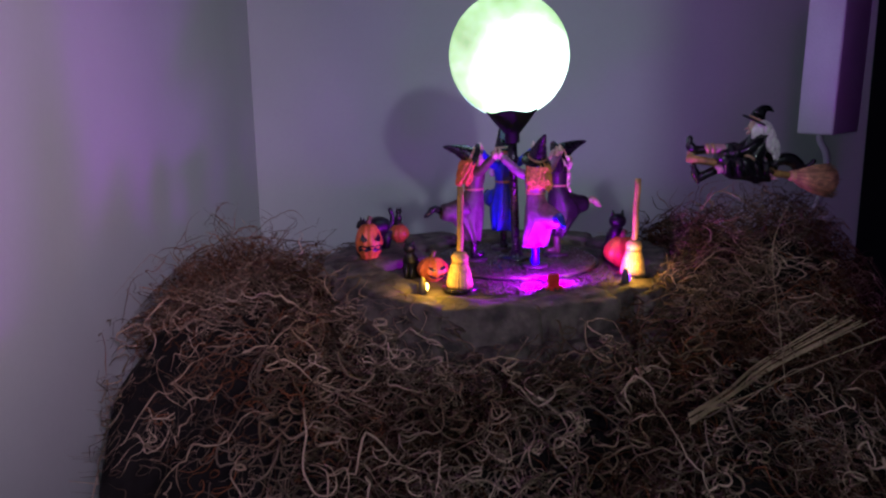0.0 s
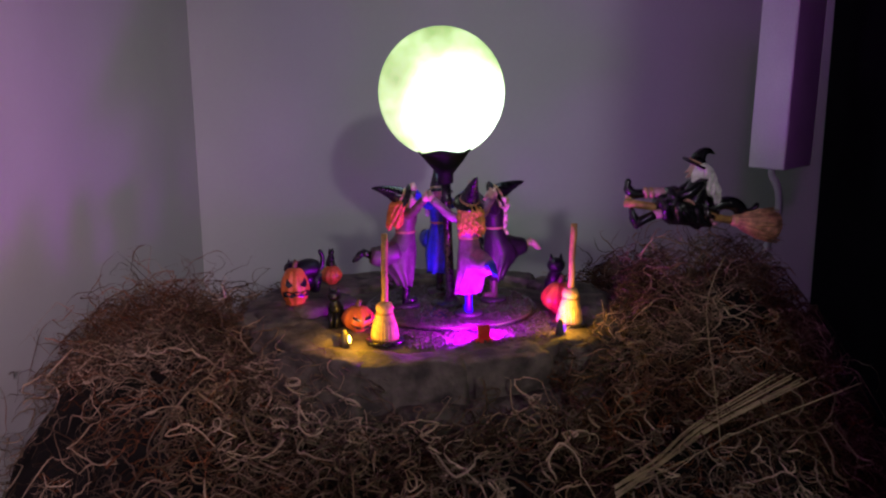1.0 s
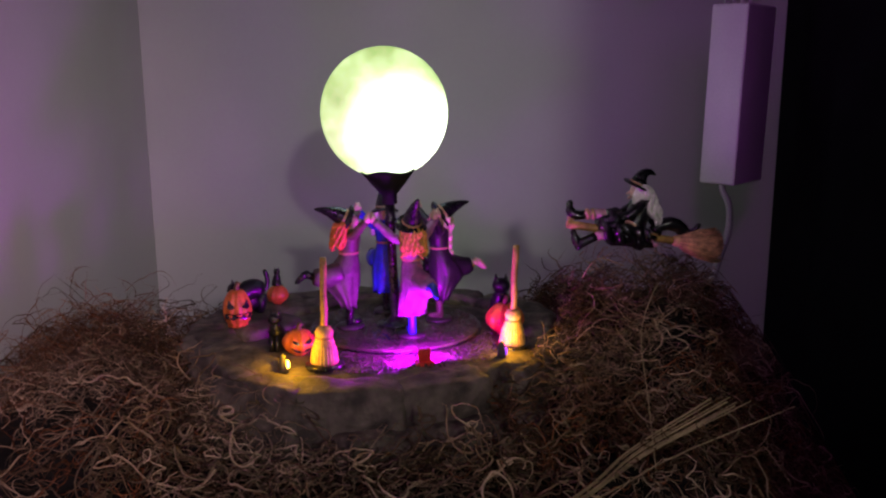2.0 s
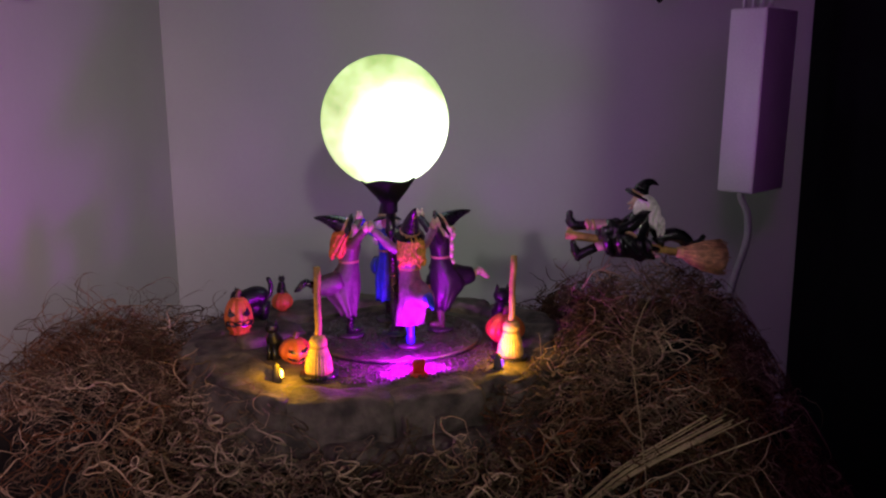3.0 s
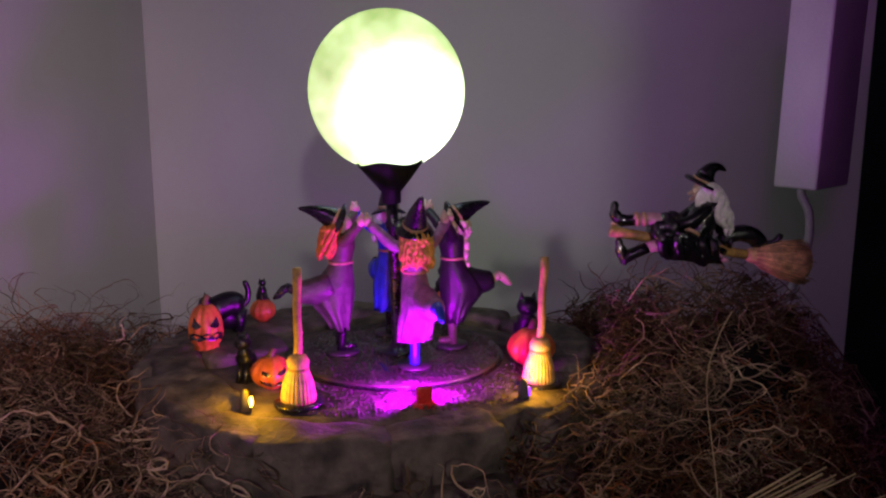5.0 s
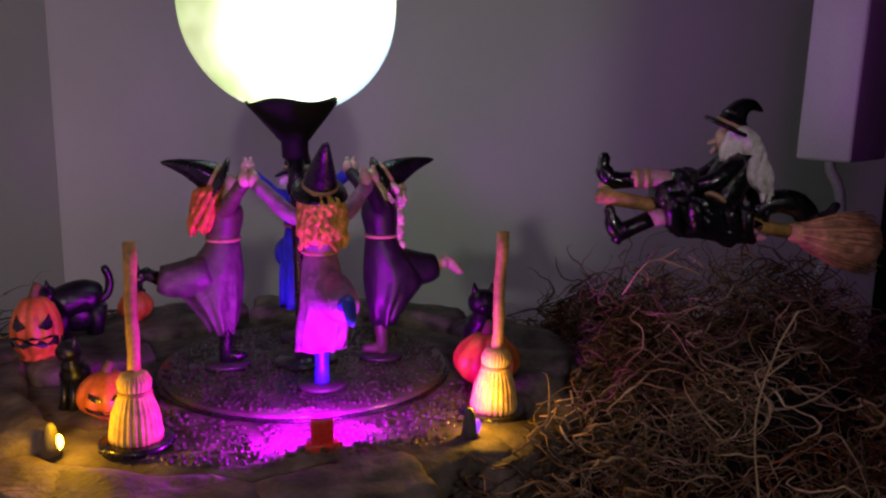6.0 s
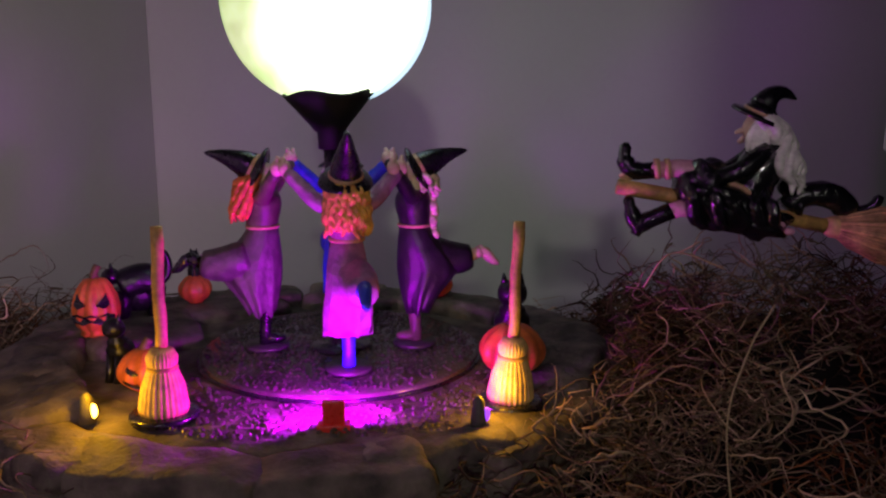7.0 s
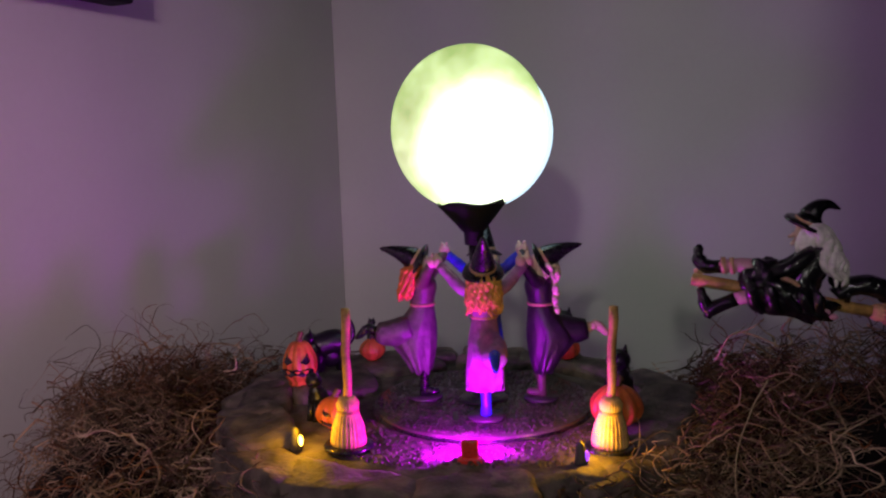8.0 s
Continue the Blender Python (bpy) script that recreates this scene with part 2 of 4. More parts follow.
slab("floor", (-0.5, -2.0, -0.1), (2.3, 1.3, 0.0), FLOOR, "dark floor of the dim room", "floor")
slab("wall_north", (-0.32, 1.025, 0.0), (2.2, 1.15, 2.4), WALL, "pale grey painted wall behind the display")
slab("wall_west", (-0.32, -1.9, 0.0), (-0.199, 1.024, 2.4), WALL, "pale painted side wall tinted violet by lamps")
slab("wall_south", (-0.32, -1.9, 0.0), (2.2, -1.8, 2.4), WALL, "plain painted wall of the room")
slab("wall_east", (2.1, -1.79, 0.0), (2.2, 1.02, 2.4), WALL, "plain painted wall of the room")
slab("ceiling", (-0.32, -1.9, 2.4), (2.2, 1.15, 2.5), WALL, "plain pale ceiling of the room", "ceiling")
# added out of view: cuts the lamps off with an upright shadow edge
slab("lamp_blocker", (0.342, -0.02, 0.0), (2.09, 0.05, 2.39), WALL, "unseen panel added to shade the right of the back wall")

cabinet = empty("tall_cabinet", pose(0.510, 0.55, 0))
part("body", block(bmesh.new(), (0.60, 0.46, 2.0), pose(0.30, 0.24, 1.0), bevel=0.004), BLACK_PANEL, cabinet, smooth=False)
tagged(cabinet, "tall matt black cabinet standing against the wall", "cabinet")

# ---- mound of cloth and moss ----


def height(x, y):
    """Height of the covered stand's top."""
    wide = np.where(x < 0.105, 0.295, 0.25)
    s = np.sqrt((np.abs(x - 0.105) / wide) ** 2.6 + (np.abs(y - 0.64) / 0.19) ** 2.2)
    h = 0.846 - 0.24 * np.maximum(0, s - 0.72) ** 1.5
    h = h + 0.064 * np.exp(-((x - 0.290) / 0.095) ** 2 - ((y - 0.67) / 0.10) ** 2)
    h = h + 0.034 * np.exp(-((x + 0.105) / 0.075) ** 2 - ((y - 0.615) / 0.11) ** 2)
    return np.maximum(h, 0.42)


def left_rim(y):
    """The stand's rounded side towards the wall."""
    return -0.192 * (1 - 1.3 * max(0.0, 0.62 - y))


def cloth_stand():
    bm = bmesh.new()
    xs, ys = np.linspace(-0.192, 0.49, 69), np.linspace(0.26, 1.015, 76)
    grid = []
    for y in ys:
        row = []
        for x in xs:
            z = float(height(x if x > 0 else x * left_rim(y) / -0.192, y)) + 0.006 * noise.noise(Vector((x * 18, y * 18, 0))) + 0.003 * noise.noise(Vector((x * 60, y * 60, 3)))
            row.append(bm.verts.new((x if x > 0 else x * left_rim(y) / -0.192, y, z)))
        grid.append(row)
    for a, b in zip(grid, grid[1:]):
        for i in range(len(xs) - 1):
            bm.faces.new((a[i], a[i + 1], b[i + 1], b[i]))
    rim = [v for v in grid[0]] + [r[-1] for r in grid[1:]] + grid[-1][-2::-1] + [r[0] for r in grid[-2:0:-1]]
    low = [bm.verts.new((v.co.x, v.co.y, 0.0)) for v in rim]
    for i in range(len(rim)):
        j = (i + 1) % len(rim)
        bm.faces.new((rim[i], low[i], low[j], rim[j]))
    bm.faces.new(low)
    return tagged(put("display_stand", bm, CLOTH), "display stand draped in crumpled black cloth under dried moss", "stand")


cloth_stand()

BX, BY, BZ, BTURN = 0.096, 0.645, 0.893, 15.0
BASE = pose(BX, BY, BZ, 0, 0, BTURN)
CT, ST = math.cos(radians(BTURN)), math.sin(radians(BTURN))


def to_base(x, y):
    dx, dy = x - BX, y - BY
    return dx * CT + dy * ST, -dx * ST + dy * CT


def strands(name, count, material, region, seed, label, radius=(0.0005, 0.0010), lift=0.022, length=(0.03, 0.08), steps=18, curly=45.0, rise=0.2):
    """Curly dried strands lying on the stand, joined into one mesh."""
    rng = np.random.default_rng(seed)
    verts, faces = [], []
    made = 0
    while made < count:
        x, y = region(rng)
        lx, ly = to_base(x, y)
        if ((lx + 0.015) / 0.130) ** 2 + (ly / 0.111) ** 2 < 1.0 or (-0.068 < lx < 0.033 and -0.138 < ly < 0):
            continue
        made += 1
        step = rng.uniform(*length) / steps
        head, curl = rng.uniform(0, 2 * math.pi), rng.normal(0, 1.0) * curly
        up = rng.normal(rise, 0.5)
        floor = float(height(x, y))
        p = np.array((x, y, floor + lift * rng.random() ** 1.4))
        rad = rng.uniform(*radius)
        pts = []
        for k in range(steps):
            pts.append(p.copy())
            curl = max(-4.5 * curly, min(4.5 * curly, curl + rng.normal(0, curly * 0.75)))
            head += curl * step + (rng.normal(0, 1.0) if rng.random() < 0.22 else 0.0)
            up = 0.84 * up + rng.normal(0, 0.36)
            d = np.array((math.cos(head), math.sin(head), up))
            ahead = p + d / np.linalg.norm(d) * step
            qx, qy = to_base(ahead[0], ahead[1])
            if ((qx + 0.015) / 0.128) ** 2 + (qy / 0.108) ** 2 < 1.0 or (-0.062 < qx < 0.03 and -0.134 < qy < 0):
                # turn away from the ornament's rim
                away = math.atan2(p[1] - BY, p[0] - BX)
                head, curl = away + rng.normal(0, 0.7), 0.0
                ahead = p + np.array((math.cos(head), math.sin(head), 0.3)) * step
            p = ahead
            low = float(height(p[0], p[1])) + 0.001
            p[2] = max(low, min(p[2], low + lift * 1.5))
            p[0] = max(left_rim(p[1]) - 0.004, min(0.492, p[0]))
        pts = np.array(pts)
        tang = np.gradient(pts, axis=0)
        tang /= np.linalg.norm(tang, axis=1)[:, None] + 1e-9
        side = np.cross(tang, (0.21, 0.13, 1.0))
        side /= np.linalg.norm(side, axis=1)[:, None] + 1e-9
        top = np.cross(side, tang)
        along = np.linspace(0, 1, steps)
        taper = rad * (0.35 + 0.65 * np.sin(math.pi * np.clip(along * 1.1, 0, 1)) ** 0.5) * (1 - 0.45 * along) * (1 + 0.25 * np.sin(along * rng.uniform(9, 22) + rng.uniform(0, 6)))
        start = len(verts)
        for k in range(steps):
            for a in (0.0, 2.094, 4.189):
                verts.append(pts[k] + taper[k] * (math.cos(a) * side[k] + math.sin(a) * top[k]))
        for k in range(steps - 1):
            o = start + 3 * k
            for i in range(3):
                j = (i + 1) % 3
                faces.append((o + i, o + j, o + 3 + j, o + 3 + i))
    me = bpy.data.meshes.new(name)
    me.from_pydata([tuple(v) for v in verts], [], faces)
    me.polygons.foreach_set("use_smooth", [True] * len(faces))
    me.materials.append(material)
    return tagged(new(name, me), label, "moss", kind="stuff")


def all_over(rng):
    """Patchy cover: thin where the cloth shows through."""
    while True:
        x, y = rng.uniform(-0.190, 0.42), rng.uniform(0.30, 0.80)
        patch = noise.noise(Vector((x * 16, y * 16, 2.0)))
        if x > left_rim(y) and height(x, y) > 0.68 and not (x < -0.05 and y < 0.53 and rng.random() < 0.9) and patch > rng.uniform(-0.16, 0.34):
            return x, y


def mounds(rng):
    """Two heaps, drawn together into tufts."""
    while True:
        if rng.random() < 0.65:
            x, y = rng.normal(0.275, 0.055), rng.normal(0.62, 0.07)
        else:
            x, y = max(-0.188, rng.normal(-0.085, 0.05)), rng.normal(0.58, 0.075)
        if noise.noise(Vector((x * 34, y * 34, 7.0))) > rng.uniform(-0.1, 0.3):
            return x, y


def left_edge(rng):
    return max(-0.188, rng.normal(-0.12, 0.04)), rng.normal(0.62, 0.06)


def front(rng):
    while True:
        x, y = rng.uniform(-0.06, 0.38), rng.uniform(0.35, 0.52)
        if x < 0.20 or rng.random() < 0.35:
            return x, y


def rim(rng):
    """Close round the ornament's foot, heaped against its front."""
    a = radians(rng.uniform(-78, 15) if rng.random() < 0.6 else rng.uniform(-175, -112))
    k = rng.uniform(1.01, 1.16)
    lx, ly = 0.130 * k * math.cos(a) - 0.015, 0.111 * k * math.sin(a)
    return BX + lx * CT - ly * ST, BY + lx * ST + ly * CT


def rust_spots(rng):
    cx, cy = ((0.20, 0.50), (0.30, 0.57), (-0.05, 0.50), (0.11, 0.43))[rng.integers(4)]
    return rng.normal(cx, 0.03), rng.normal(cy, 0.025)


strands("moss_underlayer", 9500, MOSS_DARK, all_over, 2, "fine dark brown dried moss close to the cloth", radius=(0.00015, 0.0004), lift=0.022, length=(0.02, 0.06), steps=12, curly=60)
strands("dried_moss", 1900, MOSS, all_over, 3, "tangled tan curls of dried moss over the black cloth", radius=(0.0003, 0.0008), length=(0.03, 0.09), steps=24, curly=74)
strands("front_moss", 1100, MOSS_PALE, front, 6, "pale tan curls of dried moss along the stand edge", radius=(0.0004, 0.0010), lift=0.028, length=(0.05, 0.13), steps=36, curly=64)
strands("moss_tufts", 2200, MOSS, mounds, 4, "curly dried moss heaped in two mounds", radius=(0.0002, 0.0005), lift=0.026, length=(0.02, 0.06), steps=16, curly=78)
strands("pale_tufts", 420, MOSS_PALE, mounds, 14, "pale thick curls of dried moss in tufts on the mounds", radius=(0.0004, 0.0008), lift=0.030, length=(0.02, 0.055), steps=20, curly=85)
strands("rim_moss", 800, MOSS, rim, 21, "tangled dried moss heaped against the ornament base", radius=(0.0003, 0.0007), lift=0.040, length=(0.02, 0.06), steps=18, curly=70)
strands("rusty_moss", 420, MOSS_RUST, rust_spots, 5, "patches of rust-brown dried moss", radius=(0.0003, 0.0006), length=(0.02, 0.06), curly=80)
strands("rusty_whiskers", 120, MOSS_RUST, left_edge, 9, "thin rust-brown moss ends on the mound edge", radius=(0.0002, 0.0004), lift=0.040, rise=1.2, curly=40)
strands("moss_whiskers", 150, MOSS, mounds, 7, "thin moss ends sticking up from the mounds", radius=(0.0003, 0.0005), lift=0.045, rise=1.2, curly=35)

# ---- ornament base ----


def outline(a, grow=0.0):
    """Rim of the ornament's base at angle a, in its own plane."""
    w = 0.004 * math.sin(3 * a + 1) + 0.003 * math.sin(7 * a)
    return Vector(((0.116 + w + grow) * math.cos(a) - 0.015, (0.097 + w + grow) * math.sin(a), 0))


def ornament():
    base = empty("ornament_base", BASE)
    tagged(base, "round resin ornament base painted as grey-brown rocks and paving", "ornament base")
    n = 64
    loops = []
    for grow, z in ((0.012, -0.060), (0.010, -0.045), (0.003, -0.020), (-0.008, -0.0030), (-0.020, -0.0015), (-0.034, -0.0012)):
        loops.append([outline(2 * math.pi * i / n, grow) + Vector((0, 0, z)) + Vector(noise.noise_vector(Vector((i * 0.9, z * 60, 0)))) * 0.0012 for i in range(n)])
    part("body", rings(bmesh.new(), loops), STONE, base)
    # turning plate with its dark gap
    bm = bmesh.new()
    lathe(bm, [(0.0602, -0.001), (0.0603, 0.0001), (0.0591, 0.0002)], 72)
    part("gap_ring", bm, BLACK, base, "dark gap round the turning plate")
    bm = bmesh.new()
    lathe(bm, [(0.0590, -0.002), (0.0590, 0.0012), (0.0582, 0.0018), (0.03, 0.0018), (0.001, 0.0018)], 72)
    part("turning_plate", bm, PAVED, base, "round turning plate with pebbled relief")
    # pebbled relief of the plate and of the paving in front of it
    rng = random.Random(8)
    bm = bmesh.new()
    for k in range(3800):
        r, a = 0.096 * math.sqrt(rng.random()), rng.uniform(0, 2 * math.pi)
        x, y = r * math.cos(a), r * math.sin(a)
        if 0.057 < r < 0.063 or r < 0.008 or y > 0.055 or (r > 0.063 and abs(x) > 0.066):
            continue
        z = 0.0016 if r < 0.06 else -0.0012
        if r > 0.063 and (y > -0.03 or y < -0.0885):
            continue
        s = rng.uniform(0.0008, 0.0016)
        ring = [Vector((x + s * rng.uniform(0.8, 1.2) * math.cos(q), y + s * rng.uniform(0.6, 1.0) * math.sin(q), z)) for q in np.linspace(0, 2 * math.pi, 6)[:-1]]
        top = [Vector((x, y, z)) + (p - Vector((x, y, z))) * 0.5 + Vector((0, 0, 0.0010)) for p in ring]
        rings(bm, [ring, top], cap=False)
        bm.verts.ensure_lookup_table()
        bm.faces.new(bm.verts[-5:])
    ob = part("pebble_relief", bm, PAVED, base)
    tagged(ob, kind="stuff")
    # rocks round the rim, each its own piece
    count = 17
    for i in range(count):
        a = 2 * math.pi * (i + rng.uniform(-0.22, 0.22)) / count
        c = outline(a, 0.007 if math.sin(a) < -0.5 else -0.004)
        wide = 0.050 * rng.uniform(0.85, 1.2) * (1.28 if math.sin(a) < -0.5 else 1.0)
        tall = 0.036 * rng.uniform(0.85, 1.25)
        lift = -0.0008 if math.sin(a) < -0.5 else 0.005 * rng.random() + 0.002
        m = Matrix.Translation((c.x, c.y, lift - tall / 2)) @ pose(0, 0, 0, rng.uniform(-4, 4), rng.uniform(-5, 5), math.degrees(math.atan2(math.sin(a) / 0.097, math.cos(a) / 0.116)) + rng.uniform(-6, 6))
        ob = part("rock", boulder(bmesh.new(), (0.028 * rng.uniform(0.9, 1.25), wide, tall), seed=i + 1.0, square=9.0, lumps=0.0026), STONE, base)
        ob.matrix_local = m
    # low plateau behind, under the pumpkins
    for x, y, sx, sy, h in ((-0.092, 0.030, 0.050, 0.058, 0.0050), (-0.060, 0.070, 0.060, 0.036, 0.0042), (0.02, 0.082, 0.08, 0.026, 0.003)):
        bm = boulder(bmesh.new(), (sx, sy, 0.02), pose(x, y, h - 0.01, 0, 0, 20), seed=x * 90, square=7, lumps=0.0018)
        part("rock_shelf", bm, STONE, base)
    # broad step in front, of two slabs
    for x, y, sx, sy, z, turn in ((-0.036, -0.114, 0.052, 0.034, -0.022, 6), (0.012, -0.115, 0.046, 0.034, -0.023, -4), (0.052, -0.105, 0.034, 0.030, -0.026, -18)):
        bm = boulder(bmesh.new(), (sx, sy, 0.040), pose(x, y, z - 0.020, 0, 0, turn), seed=x * 80, square=7, lumps=0.0022)
        part("step_stone", bm, STONE, base)
    part("stud", ball(bmesh.new(), (-0.012, -0.1085, -0.012), (0.0012, 0.0012, 0.0012)), WHITE_PLASTIC, base, "tiny white stud in the rock")
    # red lens with the magenta light behind it
    bm = block(bmesh.new(), (0.0075, 0.003, 0.011), pose(0, -0.0805, 0.003), bevel=0.0006)
    block(bm, (0.011, 0.005, 0.003), pose(0, -0.0805, -0.001), bevel=0.0006)
    part("red_lens", bm, RED_LENS, base, "small red plastic lamp lens")
    return base


base = ornament()
W = BASE


def world_at(x, y, z):
    return W @ Vector((x, y, z))


for side in (-1, 1):
    lamp("magenta_led", "SPOT", world_at(side * 0.0075, -0.0780, 0.0030), world_at(0.018 if side > 0 else -0.085, -0.01, 0.020), 0.60, MAGENTA, 0.006, 162)


def small_lamp(x, y, bulb, colour, watts, target, name, reach):
    """A stub post with a small bulb in its tip."""
    ob = empty("light_post", W @ pose(x, y, -0.001))
    bm = bmesh.new()
    lathe(bm, [(0.0030, 0), (0.0026, 0.004), (0.0018, 0.009), (0.0008, 0.0105)], 10)
    part("post", bm, GREY_PLASTIC, ob)
    bm = bmesh.new()
    ball(bm, (0.0026, -0.0006, 0.0042), (0.0012, 0.0012, 0.0026))
    part("bulb", bm, bulb, ob, "lit bulb")
    tagged(ob, "tiny grey light post glowing at the rim of the base", "light", group="light posts")
    lamp(name, "POINT", world_at(x + 0.005, y + reach, 0.013), target, watts, colour, 0.0015)


small_lamp(-0.084, -0.070, AMBER_GLOW, AMBER, 0.046, (0, 0, 0), "amber_bulb", -0.006)
small_lamp(0.049, -0.083, VIOLET_GLOW, AMBER, 0.040, (0, 0, 0), "amber_bulb", 0.004)

# ---- moon lamp ----


def moon_lamp():
    lampost = empty("moon_lamp", W @ pose(0, 0, 0.0018, -0.4, -2.0, -15))
    bm = bmesh.new()
    lathe(bm, [(0.0135, 0), (0.0135, 0.0012), (0.0120, 0.0018), (0.0060, 0.0020), (0.0050, 0.0042), (0.0032, 0.0060), (0.0030, 0.070), (0.0042, 0.071), (0.0042, 0.074), (0.0033, 0.076), (0.0033, 0.086)], 28)
    part("pole", bm, BLACK, lampost)
    bm = bmesh.new()
    lathe(bm, [(0.0033, 0.0845), (0.0052, 0.0850), (0.0054, 0.0915), (0.0066, 0.0925), (0.0085, 0.0950), (0.0122, 0.0993), (0.0160, 0.1040), (0.0188, 0.1074), (0.0178, 0.1078), (0.0120, 0.1035), (0.003, 0.101)], 32)
    for v in bm.verts:
        if v.co.z > 0.1:
            a = math.atan2(v.co.y, v.co.x)
            v.co.z += 0.0012 * math.cos(4 * a + 0.6) * (v.co.z - 0.1) / 0.01
    part("cup", bm, BLACK_SATIN, lampost, "flared black cup holding the globe")
    bm = bmesh.new()
    # shallow printed front, then its narrow rim
    profile = [(0.0004, 0.0075), (0.010, 0.0072), (0.020, 0.0060), (0.029, 0.0042), (0.036, 0.0020), (0.0405, 0.0), (0.0422, -0.0016), (0.0425, -0.0034), (0.0418, -0.0050)]
    lathe(bm, profile, 96, 0, pose(0, 0, 0, 90, 0, 0) @ Matrix.Diagonal((1, 1.024, 1, 1)))
    front = part("front_shell", bm, MOON, lampost, "printed green-white moon face, lit from inside")
    front.matrix_local = pose(0, -0.004, 0.1462, 0, 0, 4)
    bm = bmesh.new()
    profile = [(0.0405, 0.0052), (0.0412, 0.009), (0.0414, 0.015), (0.0405, 0.021), (0.037, 0.028), (0.030, 0.034), (0.020, 0.0385), (0.010, 0.0405), (0.0004, 0.041)]
    lathe(bm, profile, 72, 0, pose(0, 0, 0, -90, 0, 0))
    rear = part("rear_shell", bm, MOON_REAR, lampost, "bluish glowing back shell")
    rear.matrix_local = pose(0, 0.002, 0.1436, 0, 0, 4)
    return tagged(lampost, "glowing full-moon globe on a slim black pole", "lamp")


moon_lamp()
lamp("moon_rear_bulb", "AREA", (0.092, 0.690, 1.040), (0.10, 1.02, 1.06), 0.11, (0.86, 1.0, 0.84), 0.03)

# ---- dancing witch figurines ----


def dancer(name, place, turn, dress, bodice, hair, boots, foot, label, braid=False, tilt=43):
    """A small resin witch on one leg, arms raised; +x is behind her back."""
    mats = [BLACK, dress, bodice, hair, SKIN, boots, BAND, foot, FOOT]
    bm = bmesh.new()
    lathe(bm, [(0.0098, 0), (0.0100, 0.0016), (0.0095, 0.0024), (0.0005, 0.0024)], 22, 8)
    # standing leg and shoe
    tube(bm, [(0.0005, 0, 0.002), (0.0005, 0, 0.008), (0, 0, 0.016), (0, 0, 0.026)], [0.0031, 0.0027, 0.0030, 0.0040], 10, 5)
    ball(bm, (-0.0030, 0, 0.0045), (0.0058, 0.0027, 0.0024), 5)
    # skirt: close in front, drawn out behind over the kicked leg, falling aslant to a scalloped hem
    loops = []
    n, levels = 44, 18
    for k in range(levels + 1):
        t = k / levels
        z = 0.0555 - 0.0385 * t
        ahead = -0.0066 - 0.0016 * math.sin(math.pi * t) + 0.0022 * t * t
        behind = float(np.interp(t, (0, 0.10, 0.22, 0.32, 0.42, 0.52, 0.64, 0.80, 1.0), (0.0066, 0.0084, 0.0120, 0.0165, 0.0200, 0.0205, 0.0172, 0.0122, 0.0070)))
        deep = float(np.interp(t, (0, 0.3, 0.7, 1.0), (0.0064, 0.0084, 0.0098, 0.0094)))
        loop = []
        for i in range(n):
            a = 2 * math.pi * i / n
            c, s = math.cos(a), math.sin(a)
            fold = 1 + t * (0.10 * math.cos(9 * a + 1.3 + 1.9 * t) + 0.06 * math.cos(15 * a - 2.6 * t + turn))
            pinch = 1 - 0.42 * max(0, c) ** 2 * min(1, behind / 0.02)
            loop.append(Vector(((ahead + behind) / 2 + (behind - ahead) / 2 * c * (1 + 0.35 * (fold - 1)), deep * fold * s * pinch, z + 0.0016 * t * t * math.cos(6 * a + 0.7) + 0.0008 * max(0, c) * math.sin(9 * t))))
        loops.append(loop)
    rings(bm, loops, 1)
    # cloth over the kicked leg, then ankle and pointed shoe
    tube(bm, smooth_path([(0.006, 0.002, 0.0420), (0.013, 0.003, 0.0400), (0.0200, 0.0036, 0.0392), (0.0262, 0.004, 0.0400)], 3), [0.0078, 0.0082, 0.0084, 0.0083, 0.0080, 0.0077, 0.0074, 0.0070, 0.0064, 0.0055], 16, 1)
    tube(bm, [(0.0250, 0.004, 0.0398), (0.0290, 0.004, 0.0414), (0.0312, 0.004, 0.0424)], [0.0032, 0.0026, 0.0029], 10, 7)
    tube(bm, [(0.0296, 0.004, 0.0436), (0.0330, 0.004, 0.0414), (0.0370, 0.004, 0.0374), (0.0392, 0.004, 0.0360)], [0.0020, 0.0027, 0.0020, 0.0008], 10, 7)
    # belt, bodice, shoulders
    lathe(bm, [(0.0070, 0.0549), (0.0075, 0.0552), (0.0075, 0.0562), (0.0070, 0.0565)], 20, 6)
    tube(bm, smooth_path([(0.0004, 0, 0.0550), (0, 0, 0.0600), (-0.0006, 0, 0.0660), (-0.0008, 0, 0.0705), (-0.0010, 0, 0.0735)], 3), [0.0070, 0.0070, 0.0071, 0.0073, 0.0076, 0.0079, 0.0080, 0.0078, 0.0073, 0.0064, 0.0052, 0.0040, 0.0028], 16, 2)
    for s in (-1, 1):
        tube(bm, smooth_path([(-0.0006, s * 0.0055, 0.0685), (-0.003, s * 0.0115, 0.0705), (-0.0065, s * 0.0175, 0.0765), (-0.0100, s * 0.0225, 0.0815)], 3),
             [0.0036] * 3 + [0.0033] * 3 + [0.0029] * 3 + [0.0026], 10, 2)
        ball(bm, (-0.0106, s * 0.0237, 0.0832), (0.0027, 0.0027, 0.0034), 4)
        tube(bm, [(-0.0106, s * 0.0237, 0.0845), (-0.0112, s * 0.0243, 0.0880)], [0.0016, 0.0008], 8, 4)
    # head, hair
    tube(bm, [(-0.001, 0, 0.070), (-0.001, 0, 0.075)], 0.0026, 8, 4)
    ball(bm, (-0.0015, 0, 0.0775), (0.0056, 0.0052, 0.0062), 4)
